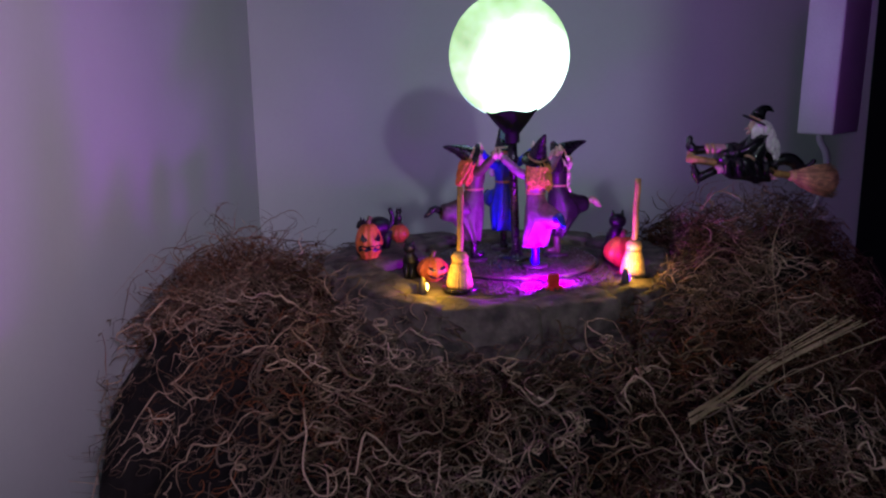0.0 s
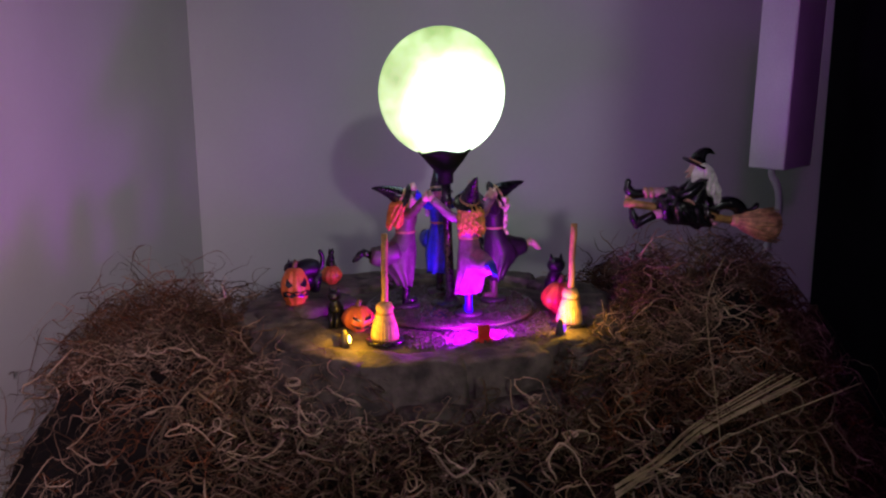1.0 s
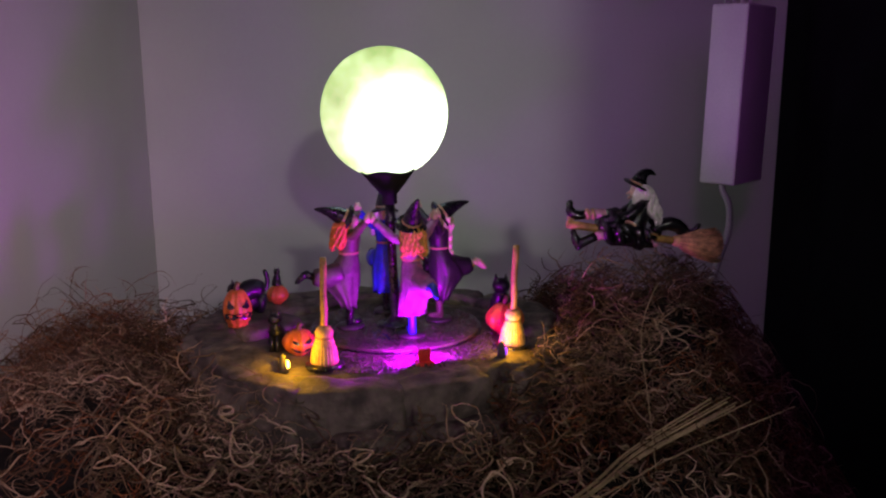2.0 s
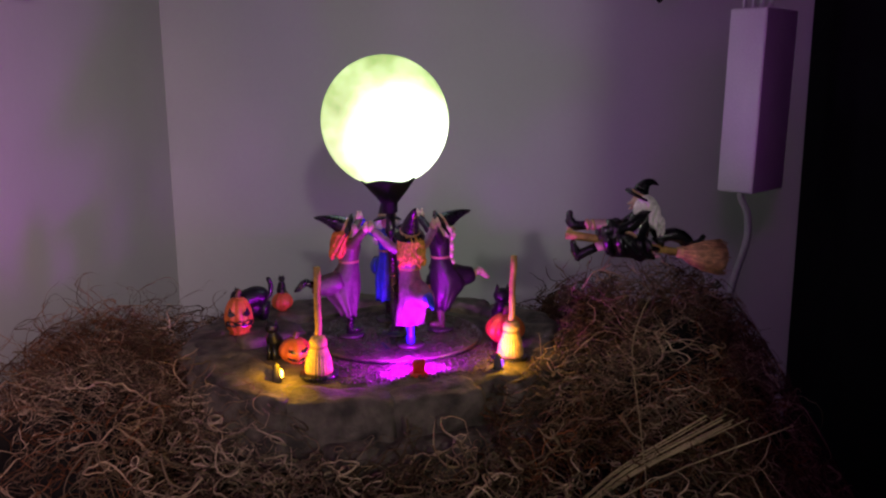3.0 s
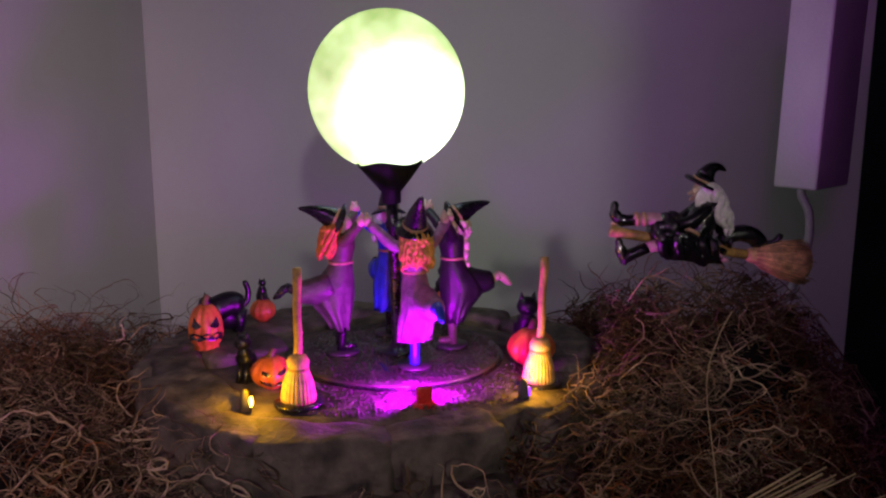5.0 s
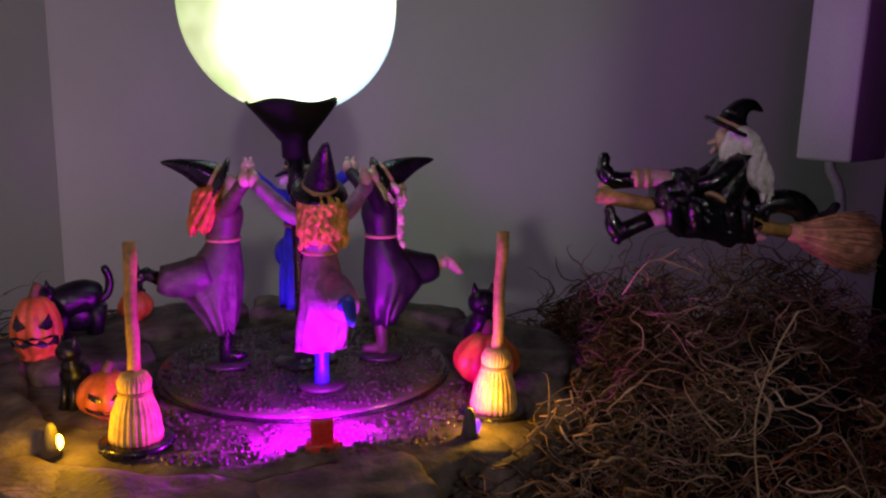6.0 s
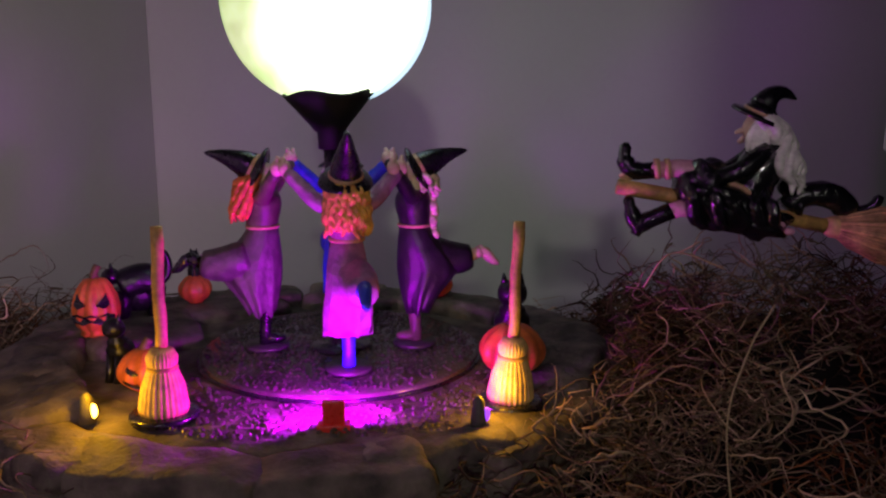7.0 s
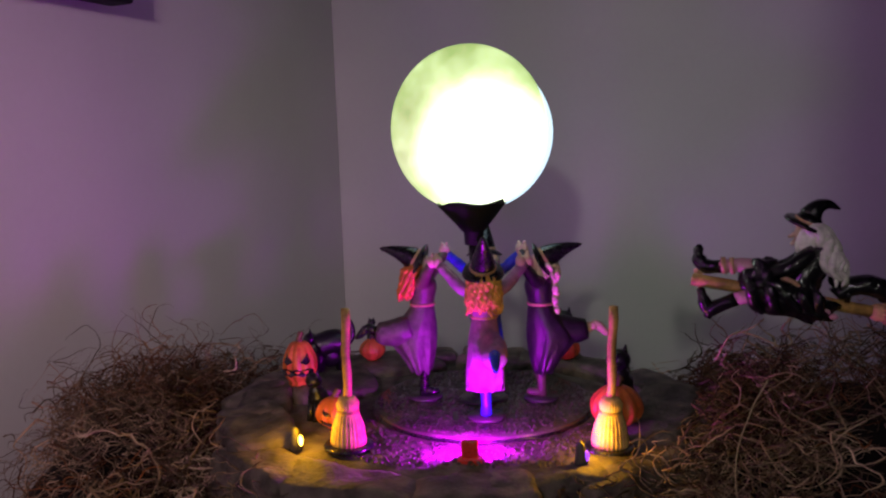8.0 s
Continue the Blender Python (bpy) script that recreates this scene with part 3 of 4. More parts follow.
    ball(bm, (-0.0072, 0, 0.0768), (0.0014, 0.0008, 0.0010), 4)
    rng = random.Random(len(name) + int(turn))
    if braid:
        ball(bm, (0.0022, 0, 0.0760), (0.0058, 0.0064, 0.0070), 3, lumps=0.2)
    else:
        ball(bm, (0.0052, 0, 0.0708), (0.0052, 0.0076, 0.0112), 3, (0, -14, 0), 0.30, 24)
    locks = 34 if not braid else 6
    for i in range(locks):
        a = math.pi * (i / (locks - 1) - 0.5) * 1.15
        c, s = math.cos(a), math.sin(a)
        long = rng.uniform(0.016, 0.0215) if not braid else 0.008
        lean = 0.0009 if not braid else 0.0005
        pts = [(0.003 * c, 0.0060 * s, 0.079)]
        for k in range(1, 6):
            wave = 0.0013 * math.sin(2.2 * k + 1.7 * i)
            pts.append((0.0022 + 0.0062 * c + lean * k + wave * c, (0.0068 + 0.0003 * k) * s + wave, 0.079 - long * k / 5))
        tube(bm, smooth_path(pts, 3), [0.0014] * 11 + [0.0013, 0.0012, 0.0010, 0.0008, 0.0005], 7, 3)
    if braid:
        for k in range(8):
            ball(bm, (0.0085 + 0.0006 * math.sin(k * 2), 0.0008 * (-1) ** k, 0.0735 - 0.0032 * k), (0.0023, 0.0025, 0.0026), 3)
    # pointed hat leaning back
    m = pose(0.0012, 0, 0.0800, 0, tilt, 0) @ Matrix.Scale(1.02, 4)
    hat = bmesh.new()
    lathe(hat, [(0.0102, -0.0012), (0.0108, -0.0008), (0.0104, 0.0000), (0.0086, 0.0010), (0.0067, 0.0014), (0.0064, 0.0040), (0.0052, 0.0085), (0.0038, 0.0130), (0.0025, 0.0175), (0.0013, 0.0215), (0.0003, 0.0232)], 28, 0)
    lathe(hat, [(0.0066, 0.0014), (0.0069, 0.0016), (0.0067, 0.0030), (0.0062, 0.0032)], 28, 6)
    for v in hat.verts:
        r, a = math.hypot(v.co.x, v.co.y), math.atan2(v.co.y, v.co.x)
        if v.co.z < 0.0013:
            v.co.z += 0.0010 * math.cos(2 * a) * max(0, r - 0.006) / 0.004
        v.co.x += 0.0035 * (max(0, v.co.z - 0.006) / 0.017) ** 2
        v.co = m @ v.co
    spare = bpy.data.meshes.new("hat_shape")
    hat.to_mesh(spare)
    hat.free()
    bm.from_mesh(spare)
    bpy.data.meshes.remove(spare)
    ob = put(name, bm, mats)
    ob.matrix_world = W @ pose(place[0], place[1], 0.0018, 0, 0, turn) @ Matrix.Scale(0.95, 4)
    return tagged(ob, label, "figurine", group="dancing witch figurines")


dancer("witch_figurine", (0.004, -0.032), -84, PINK, PINK, GOLDEN, BLUE, BLUE, "witch figurine in pink dress and blue stockings with curly golden hair", tilt=28)
dancer("witch_figurine", (-0.0318, 0.0), 178, MAUVE, OLIVE, GINGER, BLACK, BLACK, "witch figurine in mauve dress with ginger hair and black boots", tilt=62)
dancer("witch_figurine", (0.0315, 0.0), 2, DARK_DRESS, DARK_DRESS, BLOND, OLIVE, SKIN, "witch figurine in dark plum dress with a long pale braid", braid=True, tilt=60)
dancer("witch_figurine", (0.0, 0.032), 92, BLUE, BLUE, WHITE_HAIR, BLACK, BLACK, "witch figurine in bright blue dress with white hair", tilt=8)

# ---- brooms, pumpkins, cats on the base ----


def small_broom(x, y, lean, turn, label):
    ob = empty("miniature_broom", W @ pose(x, y, -0.0010, 0, 0, turn))
    bm = bmesh.new()
    lathe(bm, [(0.0118, 0), (0.0118, 0.0016), (0.0108, 0.0022), (0.001, 0.0022)], 26)
    part("foot_disc", bm, BLACK, ob, "round black foot")
    m = pose(0, 0, 0.0022, 0, lean, 0)
    bm = bmesh.new()
    lathe(bm, [(0.0084, 0), (0.0086, 0.002), (0.0075, 0.0090), (0.0057, 0.0140), (0.0046, 0.0158), (0.0052, 0.0172), (0.0055, 0.0195), (0.0040, 0.0222), (0.0016, 0.0230)], 132, 0, m, ribs=26, depth=0.07)
    part("bristles", bm, BRISTLE, ob, "straw bristles tied at the neck")
    bm = bmesh.new()
    lathe(bm, [(0.0045, 0.0150), (0.0054, 0.0153), (0.0054, 0.0163), (0.0045, 0.0166)], 22, 0, m)
    part("binding", bm, STICK, ob)
    bm = bmesh.new()
    pts = [m @ Vector((0.0003 * math.sin(k * 1.3), 0.0003 * math.cos(k), 0.022 + k * 0.0061)) for k in range(8)]
    tube(bm, pts, [0.0022, 0.0020, 0.0022, 0.0020, 0.0021, 0.0020, 0.0022, 0.0021], 9)
    ball(bm, pts[4] + Vector((0.0012, 0, 0)), (0.0009, 0.0009, 0.0012))
    part("stick", bm, STICK, ob, "knobbly ochre stick")
    return tagged(ob, label, "broom", group="miniature brooms")


def pumpkin(x, y, z, r, tall, turn, face, label):
    ob = empty("pumpkin", W @ pose(x, y, z, 0, 0, turn))
    bm = bmesh.new()
    power, taper = (0.36, 0.30) if tall > 2.2 else (0.55, 0.10)

    def girth(t):
        return r * (math.sin(math.pi * t) ** power) * (1.0 - taper * t)

    prof = [((0.62 if tall > 2.2 else 0.35) * r, 0.0)]
    for k in range(1, 14):
        prof.append((girth(k / 14), tall * r * k / 14))
    prof.append((0.12 * r, tall * r * 0.965))
    lathe(bm, prof, 48, 0, ribs=10, depth=0.13)
    part("body", bm, ORANGE, ob)
    bm = bmesh.new()
    top = tall * r
    tube(bm, [(0, 0, top * 0.93), (0.02 * r, 0, top * 1.05), (0.15 * r, 0.05 * r, top * 1.16)], [0.20 * r, 0.14 * r, 0.16 * r], 8)
    part("stem", bm, STEM, ob)
    if face:
        def cut(shape, name):
            bm = bmesh.new()
            front, back = [], []
            for u, v in shape:
                u *= 1.25 if tall > 2.2 else 1.0
                z = v * top
                t = max(0.02, min(0.98, z / (tall * r)))
                rr = girth(t)
                a = u - math.pi / 2
                front.append(Vector((rr * 1.07 * math.cos(a), rr * 1.07 * math.sin(a), z)))
                back.append(Vector((rr * 0.80 * math.cos(a), rr * 0.80 * math.sin(a), z)))
            rings(bm, [back, front])
            part(name, bm, BLACK, ob, smooth=False)
        if tall > 2.2:
            for s in (-1, 1):
                cut([(s * 0.20, 0.56), (s * 0.62, 0.74), (s * 0.66, 0.56), (s * 0.45, 0.50)], "eye")
            cut([(-0.85, 0.22), (-0.80, 0.38), (-0.5, 0.42), (-0.25, 0.37), (0.0, 0.42), (0.25, 0.37), (0.5, 0.42), (0.80, 0.38), (0.85, 0.22), (0.55, 0.27), (0.3, 0.23), (0.0, 0.29), (-0.3, 0.23), (-0.55, 0.27)], "mouth")
        else:
            for s in (-1, 1):
                cut([(s * 0.12, 0.56), (s * 0.30, 0.62), (s * 0.62, 0.70), (s * 0.60, 0.62), (s * 0.34, 0.54)], "eye")
            cut([(-0.70, 0.42), (-0.40, 0.33), (0.0, 0.29), (0.40, 0.33), (0.70, 0.42), (0.62, 0.32), (0.35, 0.23), (0.0, 0.19), (-0.35, 0.23), (-0.62, 0.32)], "mouth")
    return tagged(ob, label, "pumpkin", group="miniature pumpkins")


def cat(x, y, z, turn, tall, sitting, label):
    """A small black resin cat, facing -y."""
    bm = bmesh.new()
    s = tall
    if sitting:
        tube(bm, smooth_path([(0, 0.14 * s, 0.0), (0, 0.13 * s, 0.16 * s), (0, 0.04 * s, 0.42 * s), (0, -0.02 * s, 0.60 * s), (0, -0.04 * s, 0.72 * s)], 4), [0.20 * s] * 3 + [0.24 * s] * 4 + [0.20 * s] * 4 + [0.15 * s] * 3 + [0.11 * s] * 2 + [0.09 * s], 14)
        for k in (-1, 1):
            tube(bm, [(k * 0.07 * s, -0.10 * s, 0.42 * s), (k * 0.07 * s, -0.15 * s, 0.15 * s), (k * 0.07 * s, -0.18 * s, 0.02 * s)], [0.07 * s, 0.05 * s, 0.06 * s], 8)
        hx, hz = -0.08 * s, 0.82 * s
        tail = [(0, 0.25 * s, 0.06 * s), (0.16 * s, 0.32 * s, 0.05 * s), (0.26 * s, 0.18 * s, 0.06 * s), (0.24 * s, 0.02 * s, 0.08 * s)]
    else:
        tube(bm, smooth_path([(0, -0.30 * s, 0.52 * s), (0, -0.12 * s, 0.60 * s), (0, 0.10 * s, 0.64 * s), (0, 0.30 * s, 0.54 * s)], 4), [0.22 * s] + [0.29 * s] * 10 + [0.26 * s, 0.18 * s], 14)
        for k in (-1, 1):
            for yy in (-0.26, 0.26):
                tube(bm, [(k * 0.08 * s, yy * s, 0.50 * s), (k * 0.09 * s, yy * s, 0.22 * s), (k * 0.09 * s, (yy - 0.05) * s, 0.02 * s)], [0.18 * s, 0.13 * s, 0.12 * s], 10)
        ball(bm, (0, 0, 0.36 * s), (0.22 * s, 0.34 * s, 0.28 * s))
        hx, hz = -0.44 * s, 0.74 * s
        tail = [(0, 0.32 * s, 0.56 * s), (0, 0.46 * s, 0.66 * s), (0, 0.50 * s, 0.90 * s), (0, 0.42 * s, 1.12 * s)]
    ball(bm, (0, hx, hz), (0.17 * s, 0.16 * s, 0.15 * s))
    ball(bm, (0, hx - 0.12 * s, hz - 0.03 * s), (0.07 * s, 0.06 * s, 0.05 * s))
    for k in (-1, 1):
        tube(bm, [(k * 0.08 * s, hx + 0.01 * s, hz + 0.07 * s), (k * 0.10 * s, hx + 0.01 * s, hz + 0.22 * s)], [0.06 * s, 0.008 * s], 8)
    tube(bm, smooth_path(tail, 4), [0.07 * s] * 8 + [0.065 * s] * 4 + [0.045 * s], 8)
    ob = put("cat_figurine", bm, CAT_BLACK)
    ob.matrix_world = W @ pose(x, y, z, 0, 0, turn)
    return tagged(ob, label, "figurine", group="black cat figurines")


small_broom(-0.0590, -0.0670, 1.0, 20, "miniature straw broom standing upright, lit amber and magenta")
small_broom(0.0630, -0.0640, 1.6, -10, "miniature straw broom standing upright beside a pumpkin, lit amber")
pumpkin(-0.107, 0.016, 0.005, 0.0116, 2.25, 4, True, "tall orange jack-o-lantern with a black scowling face")
pumpkin(-0.0715, -0.041, -0.001, 0.0112, 1.55, 8, True, "squat orange jack-o-lantern with a grinning face lit amber")
pumpkin(-0.076, 0.070, 0.004, 0.0088, 1.7, 0, False, "small orange pumpkin with a black cat on top")
pumpkin(0.0685, -0.035, -0.001, 0.0140, 1.6, 0, False, "round orange pumpkin beside a miniature broom")
pumpkin(0.046, 0.075, 0.003, 0.0100, 1.6, 0, False, "round orange pumpkin behind the dancers")
cat(-0.097, 0.047, 0.004, -70, 0.0275, False, "standing black cat figurine with raised tail")
cat(-0.076, 0.071, 0.0165, 10, 0.0150, True, "black cat figurine perched on a small pumpkin")
cat(-0.0845, -0.029, -0.001, -25, 0.0265, True, "sitting black cat figurine beside a grinning pumpkin")
cat(0.071, -0.018, -0.001, -10, 0.037, True, "tall sitting black cat figurine behind a round pumpkin")
cat(0.046, 0.090, 0.003, 5, 0.030, True, "sitting black cat figurine behind the dancers")

# ---- flying witch on her broom ----


def flying_witch():
    mats = [BLACK_GLOSS, STICK, RED_BRISTLE, SKIN, WHITE_HAIR, BAND, ROSE]
    bm = bmesh.new()
    # broom stick and bristles
    tube(bm, [(0.2115, 0.606, 0.9645), (0.235, 0.610, 0.9600), (0.262, 0.615, 0.9545), (0.286, 0.619, 0.9490)], [0.0030, 0.0028, 0.0027, 0.0028], 12, 1)
    d0, d1 = Vector((0.283, 0.618, 0.950)), Vector((0.313, 0.625, 0.9440))
    tube(bm, [d0 + (d1 - d0) * t for t in (0, 0.08, 0.16, 0.35, 0.6, 0.85, 1.0)], [0.0030, 0.0042, 0.0040, 0.0074, 0.0098, 0.0112, 0.0108], 18, 2)
    rng = random.Random(5)
    for k in range(130):
        a = rng.uniform(0, 2 * math.pi)
        off = Vector((0, math.cos(a), math.sin(a)))
        tube(bm, [d0 + (d1 - d0) * 0.15 + off * 0.0040, d0 + (d1 - d0) * 0.6 + off * 0.0103, d0 + (d1 - d0) * rng.uniform(0.96, 1.14) + off * rng.uniform(0.006, 0.0140)], [0.0005, 0.0006, 0.0003], 4, 2)
    # torso leaning back, arms to the broom
    tube(bm, smooth_path([(0.2535, 0.611, 0.9600), (0.2570, 0.612, 0.9680), (0.2615, 0.613, 0.9765), (0.2620, 0.613, 0.9830)], 3), [0.0085] * 3 + [0.0078] * 3 + [0.0075] * 3 + [0.0040], 14, 0)
    tube(bm, smooth_path([(0.2600, 0.607, 0.9790), (0.2520, 0.603, 0.9720), (0.2430, 0.604, 0.9680), (0.2370, 0.607, 0.9625)], 3), [0.0036] * 4 + [0.0032] * 4 + [0.0028] * 2, 10, 0)
    tube(bm, smooth_path([(0.2600, 0.619, 0.9790), (0.2530, 0.622, 0.9715), (0.2440, 0.618, 0.9680), (0.2370, 0.613, 0.9625)], 3), [0.0036] * 4 + [0.0032] * 4 + [0.0028] * 2, 10, 0)
    ball(bm, (0.2365, 0.609, 0.9615), (0.0032, 0.0040, 0.0030), 6)
    tube(bm, smooth_path([(0.2465, 0.604, 0.9670), (0.2520, 0.6025, 0.9655), (0.2575, 0.6045, 0.9600)], 3), 0.0010, 8, 5)
    # bunched glossy skirt with folds
    ball(bm, (0.2480, 0.610, 0.9590), (0.0160, 0.0110, 0.0105), 0, (0, 18, 8), 0.35, 28)
    ball(bm, (0.2395, 0.608, 0.9650), (0.0100, 0.0090, 0.0098), 0, (0, -10, 0), 0.35, 24)
    ball(bm, (0.2560, 0.611, 0.9530), (0.0130, 0.0095, 0.0068), 0, (0, 10, 0), 0.4, 24)
    for k in range(7):
        x = 0.2350 + 0.0040 * k + rng.uniform(-0.001, 0.001)
        y = 0.6015 + rng.uniform(-0.001, 0.0015)
        tube(bm, smooth_path([(x - 0.001, y + 0.003, 0.9700 - 0.0008 * k), (x + rng.uniform(-0.001, 0.002), y - 0.0015, 0.9630 - 0.0008 * k), (x + rng.uniform(0.002, 0.006), y, 0.9545 - 0.0004 * k), (x + 0.006, y + 0.003, 0.9500)], 4), [0.0008] * 3 + [0.0018] * 8 + [0.0012] * 2, 7, 0, flat=1.6)
    for k in range(3):
        ball(bm, (0.2620 + 0.003 * k, 0.6025, 0.9540 - 0.002 * k), (0.0018, 0.0010, 0.0014), 6)
    # raised leg: stocking bands, pointed boot
    tube(bm, [(0.2400, 0.608, 0.9700), (0.2310, 0.608, 0.9715), (0.2230, 0.609, 0.9705)], [0.0046, 0.0034, 0.0030], 12, 6)
    for x in (0.2290, 0.2255):
        tube(bm, [(x, 0.608, 0.9712), (x - 0.0019, 0.608, 0.9710)], 0.0040, 12, 5)
    tube(bm, smooth_path([(0.2240, 0.609, 0.9705), (0.2180, 0.610, 0.9700), (0.2150, 0.6105, 0.9715), (0.2135, 0.611, 0.9755), (0.2140, 0.611, 0.9805)], 3), [0.0032] * 3 + [0.0036] * 3 + [0.0032] * 3 + [0.0022] * 3 + [0.0009], 12, 0)
    tube(bm, [(0.2165, 0.610, 0.9690), (0.2125, 0.610, 0.9668)], [0.0022, 0.0018], 8, 5)
    # lower leg and boot
    tube(bm, [(0.2400, 0.606, 0.9570), (0.2330, 0.605, 0.9570), (0.2290, 0.605, 0.9555)], [0.0040, 0.0032, 0.0030], 10, 6)
    tube(bm, smooth_path([(0.2300, 0.605, 0.9560), (0.2220, 0.605, 0.9520), (0.2185, 0.605, 0.9505), (0.2160, 0.605, 0.9570), (0.2150, 0.605, 0.9610)], 3), [0.0032] * 3 + [0.0034] * 3 + [0.0030] * 3 + [0.0020] * 3 + [0.0009], 10, 0)
    tube(bm, [(0.2205, 0.605, 0.9515), (0.2180, 0.605, 0.9465)], [0.0022, 0.0018], 8, 0)
    # head, profile, long wavy hair
    ball(bm, (0.2575, 0.6125, 0.9862), (0.0052, 0.0048, 0.0058), 3)
    tube(bm, [(0.2530, 0.6125, 0.9857), (0.2500, 0.6125, 0.9845)], [0.0014, 0.0005], 8, 3)
    tube(bm, [(0.2535, 0.6125, 0.9827), (0.2512, 0.6125, 0.9809)], [0.0016, 0.0007], 8, 3)
    for k in range(28):
        a = rng.uniform(-1.6, 1.6)
        y0 = 0.6125 + 0.0056 * math.sin(a)
        x0 = 0.2588 + 0.0046 * math.cos(a)
        drop = rng.uniform(0.019, 0.028)
        pts = [(x0 - 0.002, y0, 0.9902)]
        for j in range(1, 7):
            pts.append((x0 + 0.0016 * j + 0.0016 * math.sin(j * 2.1 + k), y0 + 0.0013 * math.cos(j * 1.9 + k), 0.9902 - drop * j / 6))
        tube(bm, smooth_path(pts, 3), [0.0019] * 15 + [0.0015, 0.0012, 0.0009, 0.0005], 7, 4)
    for k in range(5):
        tube(bm, smooth_path([(0.2575, 0.6085, 0.9897), (0.2545 + 0.001 * k, 0.6070, 0.9840), (0.2535 + 0.0018 * k, 0.6068, 0.9782 - 0.001 * k)], 3), [0.0016] * 5 + [0.0011, 0.0006], 7, 4)
    # wide hat with a crooked tip
    m = pose(0.2572, 0.6130, 0.9905, 8, 24, 0)
    lathe(bm, [(0.0092, 0.0006), (0.0098, -0.0004), (0.0093, 0.0010), (0.0058, 0.0012), (0.0054, 0.0030), (0.0042, 0.0046)], 28, 0, m)
    lathe(bm, [(0.0056, 0.0012), (0.0060, 0.0014), (0.0057, 0.0024), (0.0052, 0.0026)], 22, 5, m)
    tube(bm, smooth_path([(0.2583, 0.6132, 0.9942), (0.2612, 0.614, 0.9982), (0.2655, 0.616, 0.9992), (0.2700, 0.618, 0.9968)], 3), [0.0048, 0.0044, 0.0039, 0.0035, 0.0031, 0.0027, 0.0023, 0.0018, 0.0012, 0.0005], 14, 0)
    # black cat riding behind
    tube(bm, smooth_path([(0.2690, 0.617, 0.9570), (0.2735, 0.618, 0.9605), (0.2810, 0.619, 0.9620), (0.2880, 0.621, 0.9590), (0.2910, 0.621, 0.9545)], 3), [0.0036] * 3 + [0.0046] * 3 + [0.0050] * 3 + [0.0046] * 3 + [0.0035], 12, 0)
    ball(bm, (0.2700, 0.617, 0.9645), (0.0042, 0.0040, 0.0040), 0)
    for s in (-1, 1):
        tube(bm, [(0.2700, 0.617 + s * 0.0022, 0.967), (0.2702, 0.617 + s * 0.0028, 0.9712)], [0.0016, 0.0003], 6, 0)
        tube(bm, [(0.2740, 0.618 + s * 0.0020, 0.961), (0.2735, 0.618 + s * 0.002, 0.954)], [0.0019, 0.0014], 8, 0)
    tube(bm, smooth_path([(0.2900, 0.621, 0.9570), (0.2945, 0.622, 0.9552), (0.2990, 0.622, 0.9572), (0.3015, 0.622, 0.9612)], 3), [0.0021] * 5 + [0.0019] * 4 + [0.0012], 8, 0)
    ob = put("flying_witch_figurine", bm, mats)
    ob.matrix_world = Matrix.Translation((-0.003, 0.0, 0.9797)) @ Matrix.Diagonal((1, 1, 0.92, 1)) @ Matrix.Translation((0, 0, -0.9735))
    return tagged(ob, "glossy black witch figurine with long white hair riding a straw broom", "figurine")


flying_witch()

# ---- power strip, cables, plug, shelf lamp ----


def adapter():
    ob = empty("power_adapter", pose(0.3745, 0.864, 0.967, 0, 1.2, -44))
    part("case", block(bmesh.new(), (0.0345, 0.062, 0.163), pose(0.01725, 0.031, 0.0815), bevel=0.0022), WHITE_PLASTIC, ob)
    for x, y in ((0.008, 0.010), (0.013, 0.017)):
        part("prong", block(bmesh.new(), (0.0022, 0.004, 0.020), pose(x, y, 0.172), bevel=0.0005), WHITE_PLASTIC, ob)
    for pts in ([(0.020, 0.018, 0.160), (0.021, 0.018, 0.185), (0.028, 0.02, 0.24), (0.09, 0.00, 0.34), (0.16, 0.0, 0.36)],
                [(0.025, 0.020, 0.160), (0.029, 0.020, 0.176), (0.024, 0.02, 0.20), (0.05, 0.02, 0.27), (0.15, 0.02, 0.30)]):
        part("cable", tube(bmesh.new(), smooth_path(pts, 8), 0.0021, 8), WHITE_PLASTIC, ob)
    pts = [(0.020, 0.008, 0.003), (0.0205, 0.008, -0.006), (0.027, 0.010, -0.020), (0.028, 0.011, -0.045), (0.019, 0.012, -0.080), (0.014, 0.012, -0.112), (0.013, 0.012, -0.150)]
    part("lead", tube(bmesh.new(), smooth_path(pts, 8), 0.0033, 10), GREY_CABLE, ob, "thick pale lead running down")
    return tagged(ob, "slim white power adapter hanging by its cables", "power adapter")


adapter()


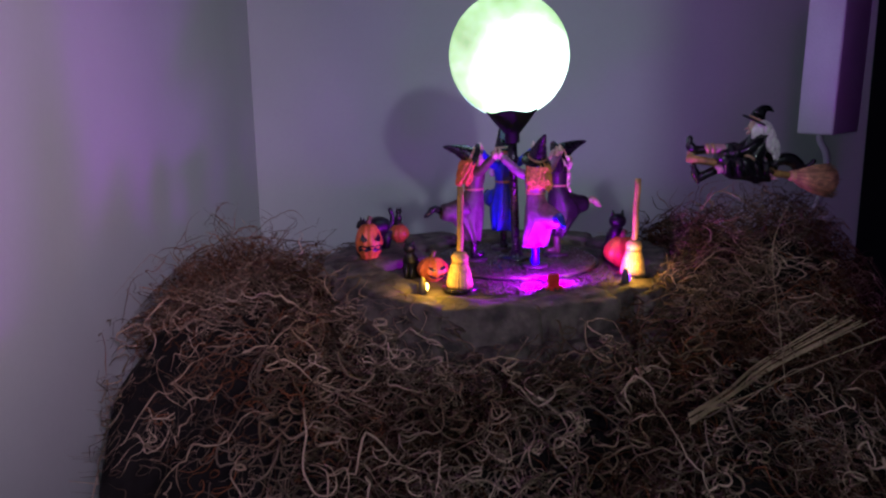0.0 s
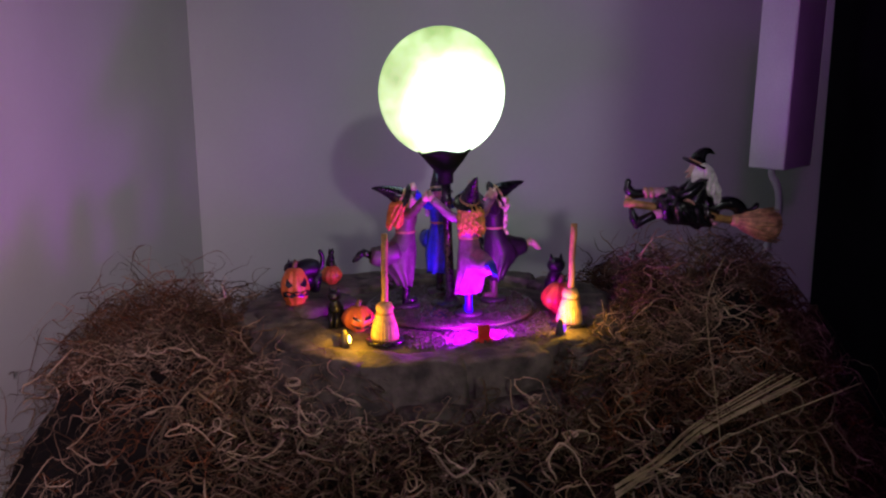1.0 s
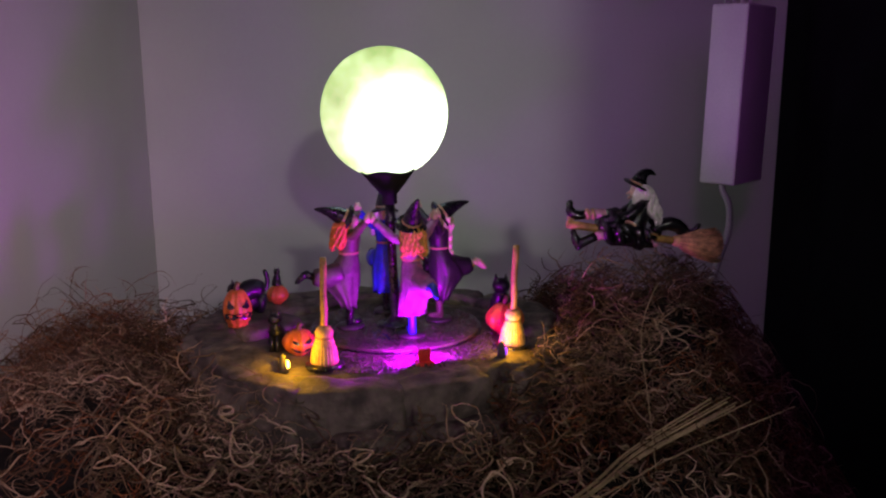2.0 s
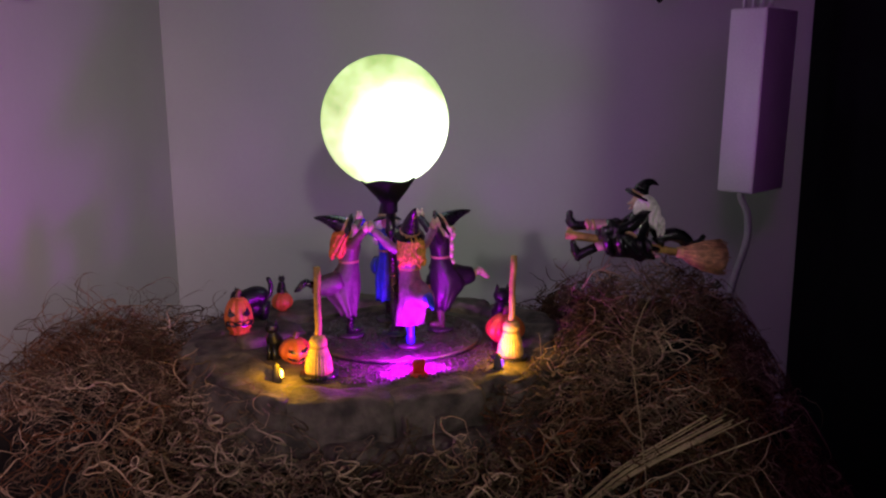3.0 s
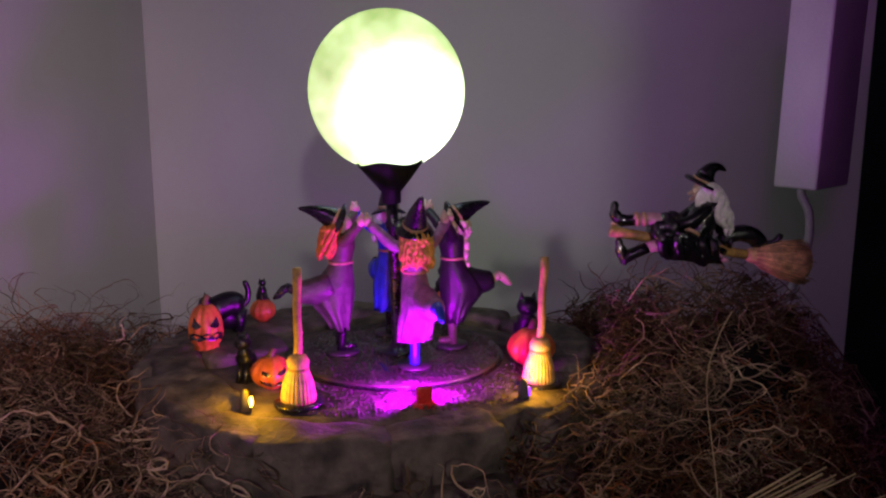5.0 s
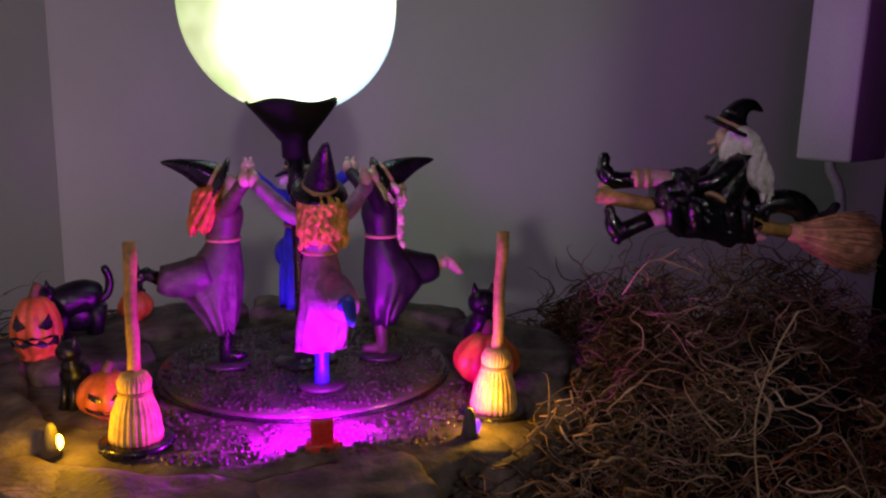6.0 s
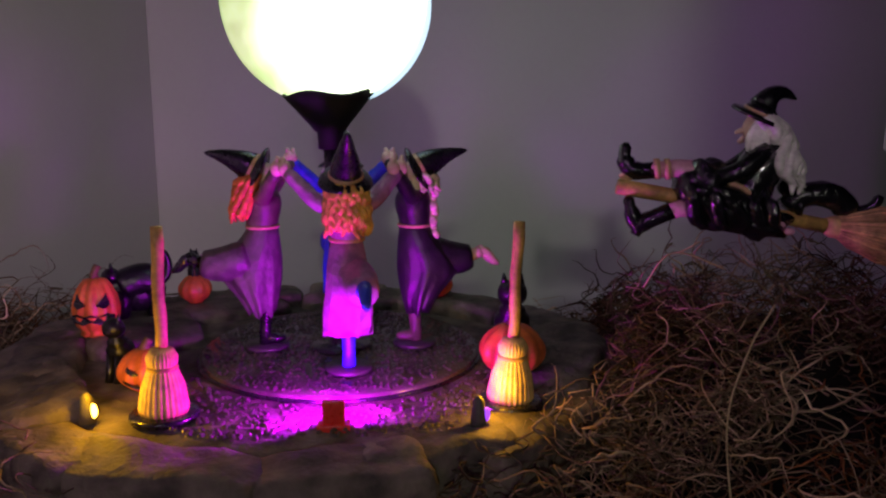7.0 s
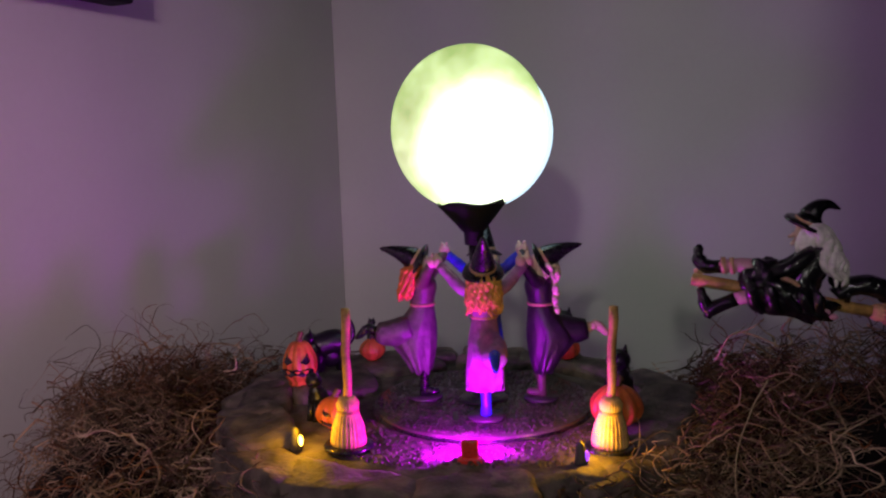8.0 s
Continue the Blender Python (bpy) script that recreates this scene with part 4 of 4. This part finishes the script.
def plug():
    a, b = Vector((0.344, 0.985, 1.1545)), Vector((0.364, 0.985, 1.172))
    ob = empty("usb_plug", Matrix.Identity(4))
    part("tip", tube(bmesh.new(), [a + (a - b) * 0.30, a], 0.0036, 12), BLACK_SATIN, ob, "black plug tip")
    part("sleeve", tube(bmesh.new(), [a, a + (b - a) * 0.2, b, b + (b - a) * 0.2], [0.0042, 0.0046, 0.0044, 0.0026], 14), WHITE_PLASTIC, ob)
    part("wire", tube(bmesh.new(), smooth_path([b, b + (b - a) * 0.9, (0.400, 0.985, 1.205), (0.44, 0.98, 1.24), (0.505, 0.97, 1.30)], 8), 0.0016, 8), WHITE_PLASTIC, ob)
    return tagged(ob, "loose white cable plug hanging in front of the wall", "plug")


plug()


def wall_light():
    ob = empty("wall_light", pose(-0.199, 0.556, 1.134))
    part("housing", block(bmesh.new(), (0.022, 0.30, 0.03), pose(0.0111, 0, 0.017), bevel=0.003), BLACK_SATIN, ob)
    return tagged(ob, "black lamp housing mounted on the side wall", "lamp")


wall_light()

# ---- loose straws ----


def straw(name, pts, r, material, label):
    ob = put(name, tube(bmesh.new(), smooth_path(pts, 8), r, 7), material)
    return tagged(ob, label, "straw", group="loose straws")


straw("loose_straw", [(0.240, 0.490, 0.858), (0.236, 0.497, 0.895), (0.232, 0.502, 0.928), (0.236, 0.505, 0.946), (0.241, 0.506, 0.957)], 0.00026, STRAW, "long thin pale straw standing up out of the moss")


def straw_bundle():
    """Raffia stalks lying in a loose sheaf."""
    rng = random.Random(12)
    ob = empty("straw_bundle", pose(0.176, 0.444, 0.856))
    for k in range(10):
        a, b = rng.uniform(-0.0030, 0.0030), rng.gauss(0, 0.0020)
        long = rng.uniform(0.8, 1.0) if k else 1.18
        pts = [(0, a, 0.6 * a), (0.034 * long, 0.030 + 0.4 * a + 0.2 * b, 0.002 + 0.3 * b), (0.066 * long, 0.056 + 0.6 * b, 0.008 + 0.5 * b), (0.122 * long, 0.067 + b, 0.031 + 0.6 * b)]
        part("stalk", tube(bmesh.new(), smooth_path(pts, 6), rng.uniform(0.0003, 0.0006), 6), STRAW, ob)
    return tagged(ob, "loose sheaf of pale straw stalks lying on moss", "straw bundle")


straw_bundle()
straw("loose_straw", [(0.219, 0.606, 0.936), (0.224, 0.600, 0.947), (0.229, 0.600, 0.9500), (0.236, 0.600, 0.9485), (0.2445, 0.600, 0.9450)], 0.0004, STRAW, "short pale straw arching over the moss")
straw("loose_straw", [(0.228, 0.600, 0.9496), (0.232, 0.599, 0.9515), (0.2360, 0.598, 0.9545)], 0.0003, STRAW, "short pale straw forking upward over the moss")
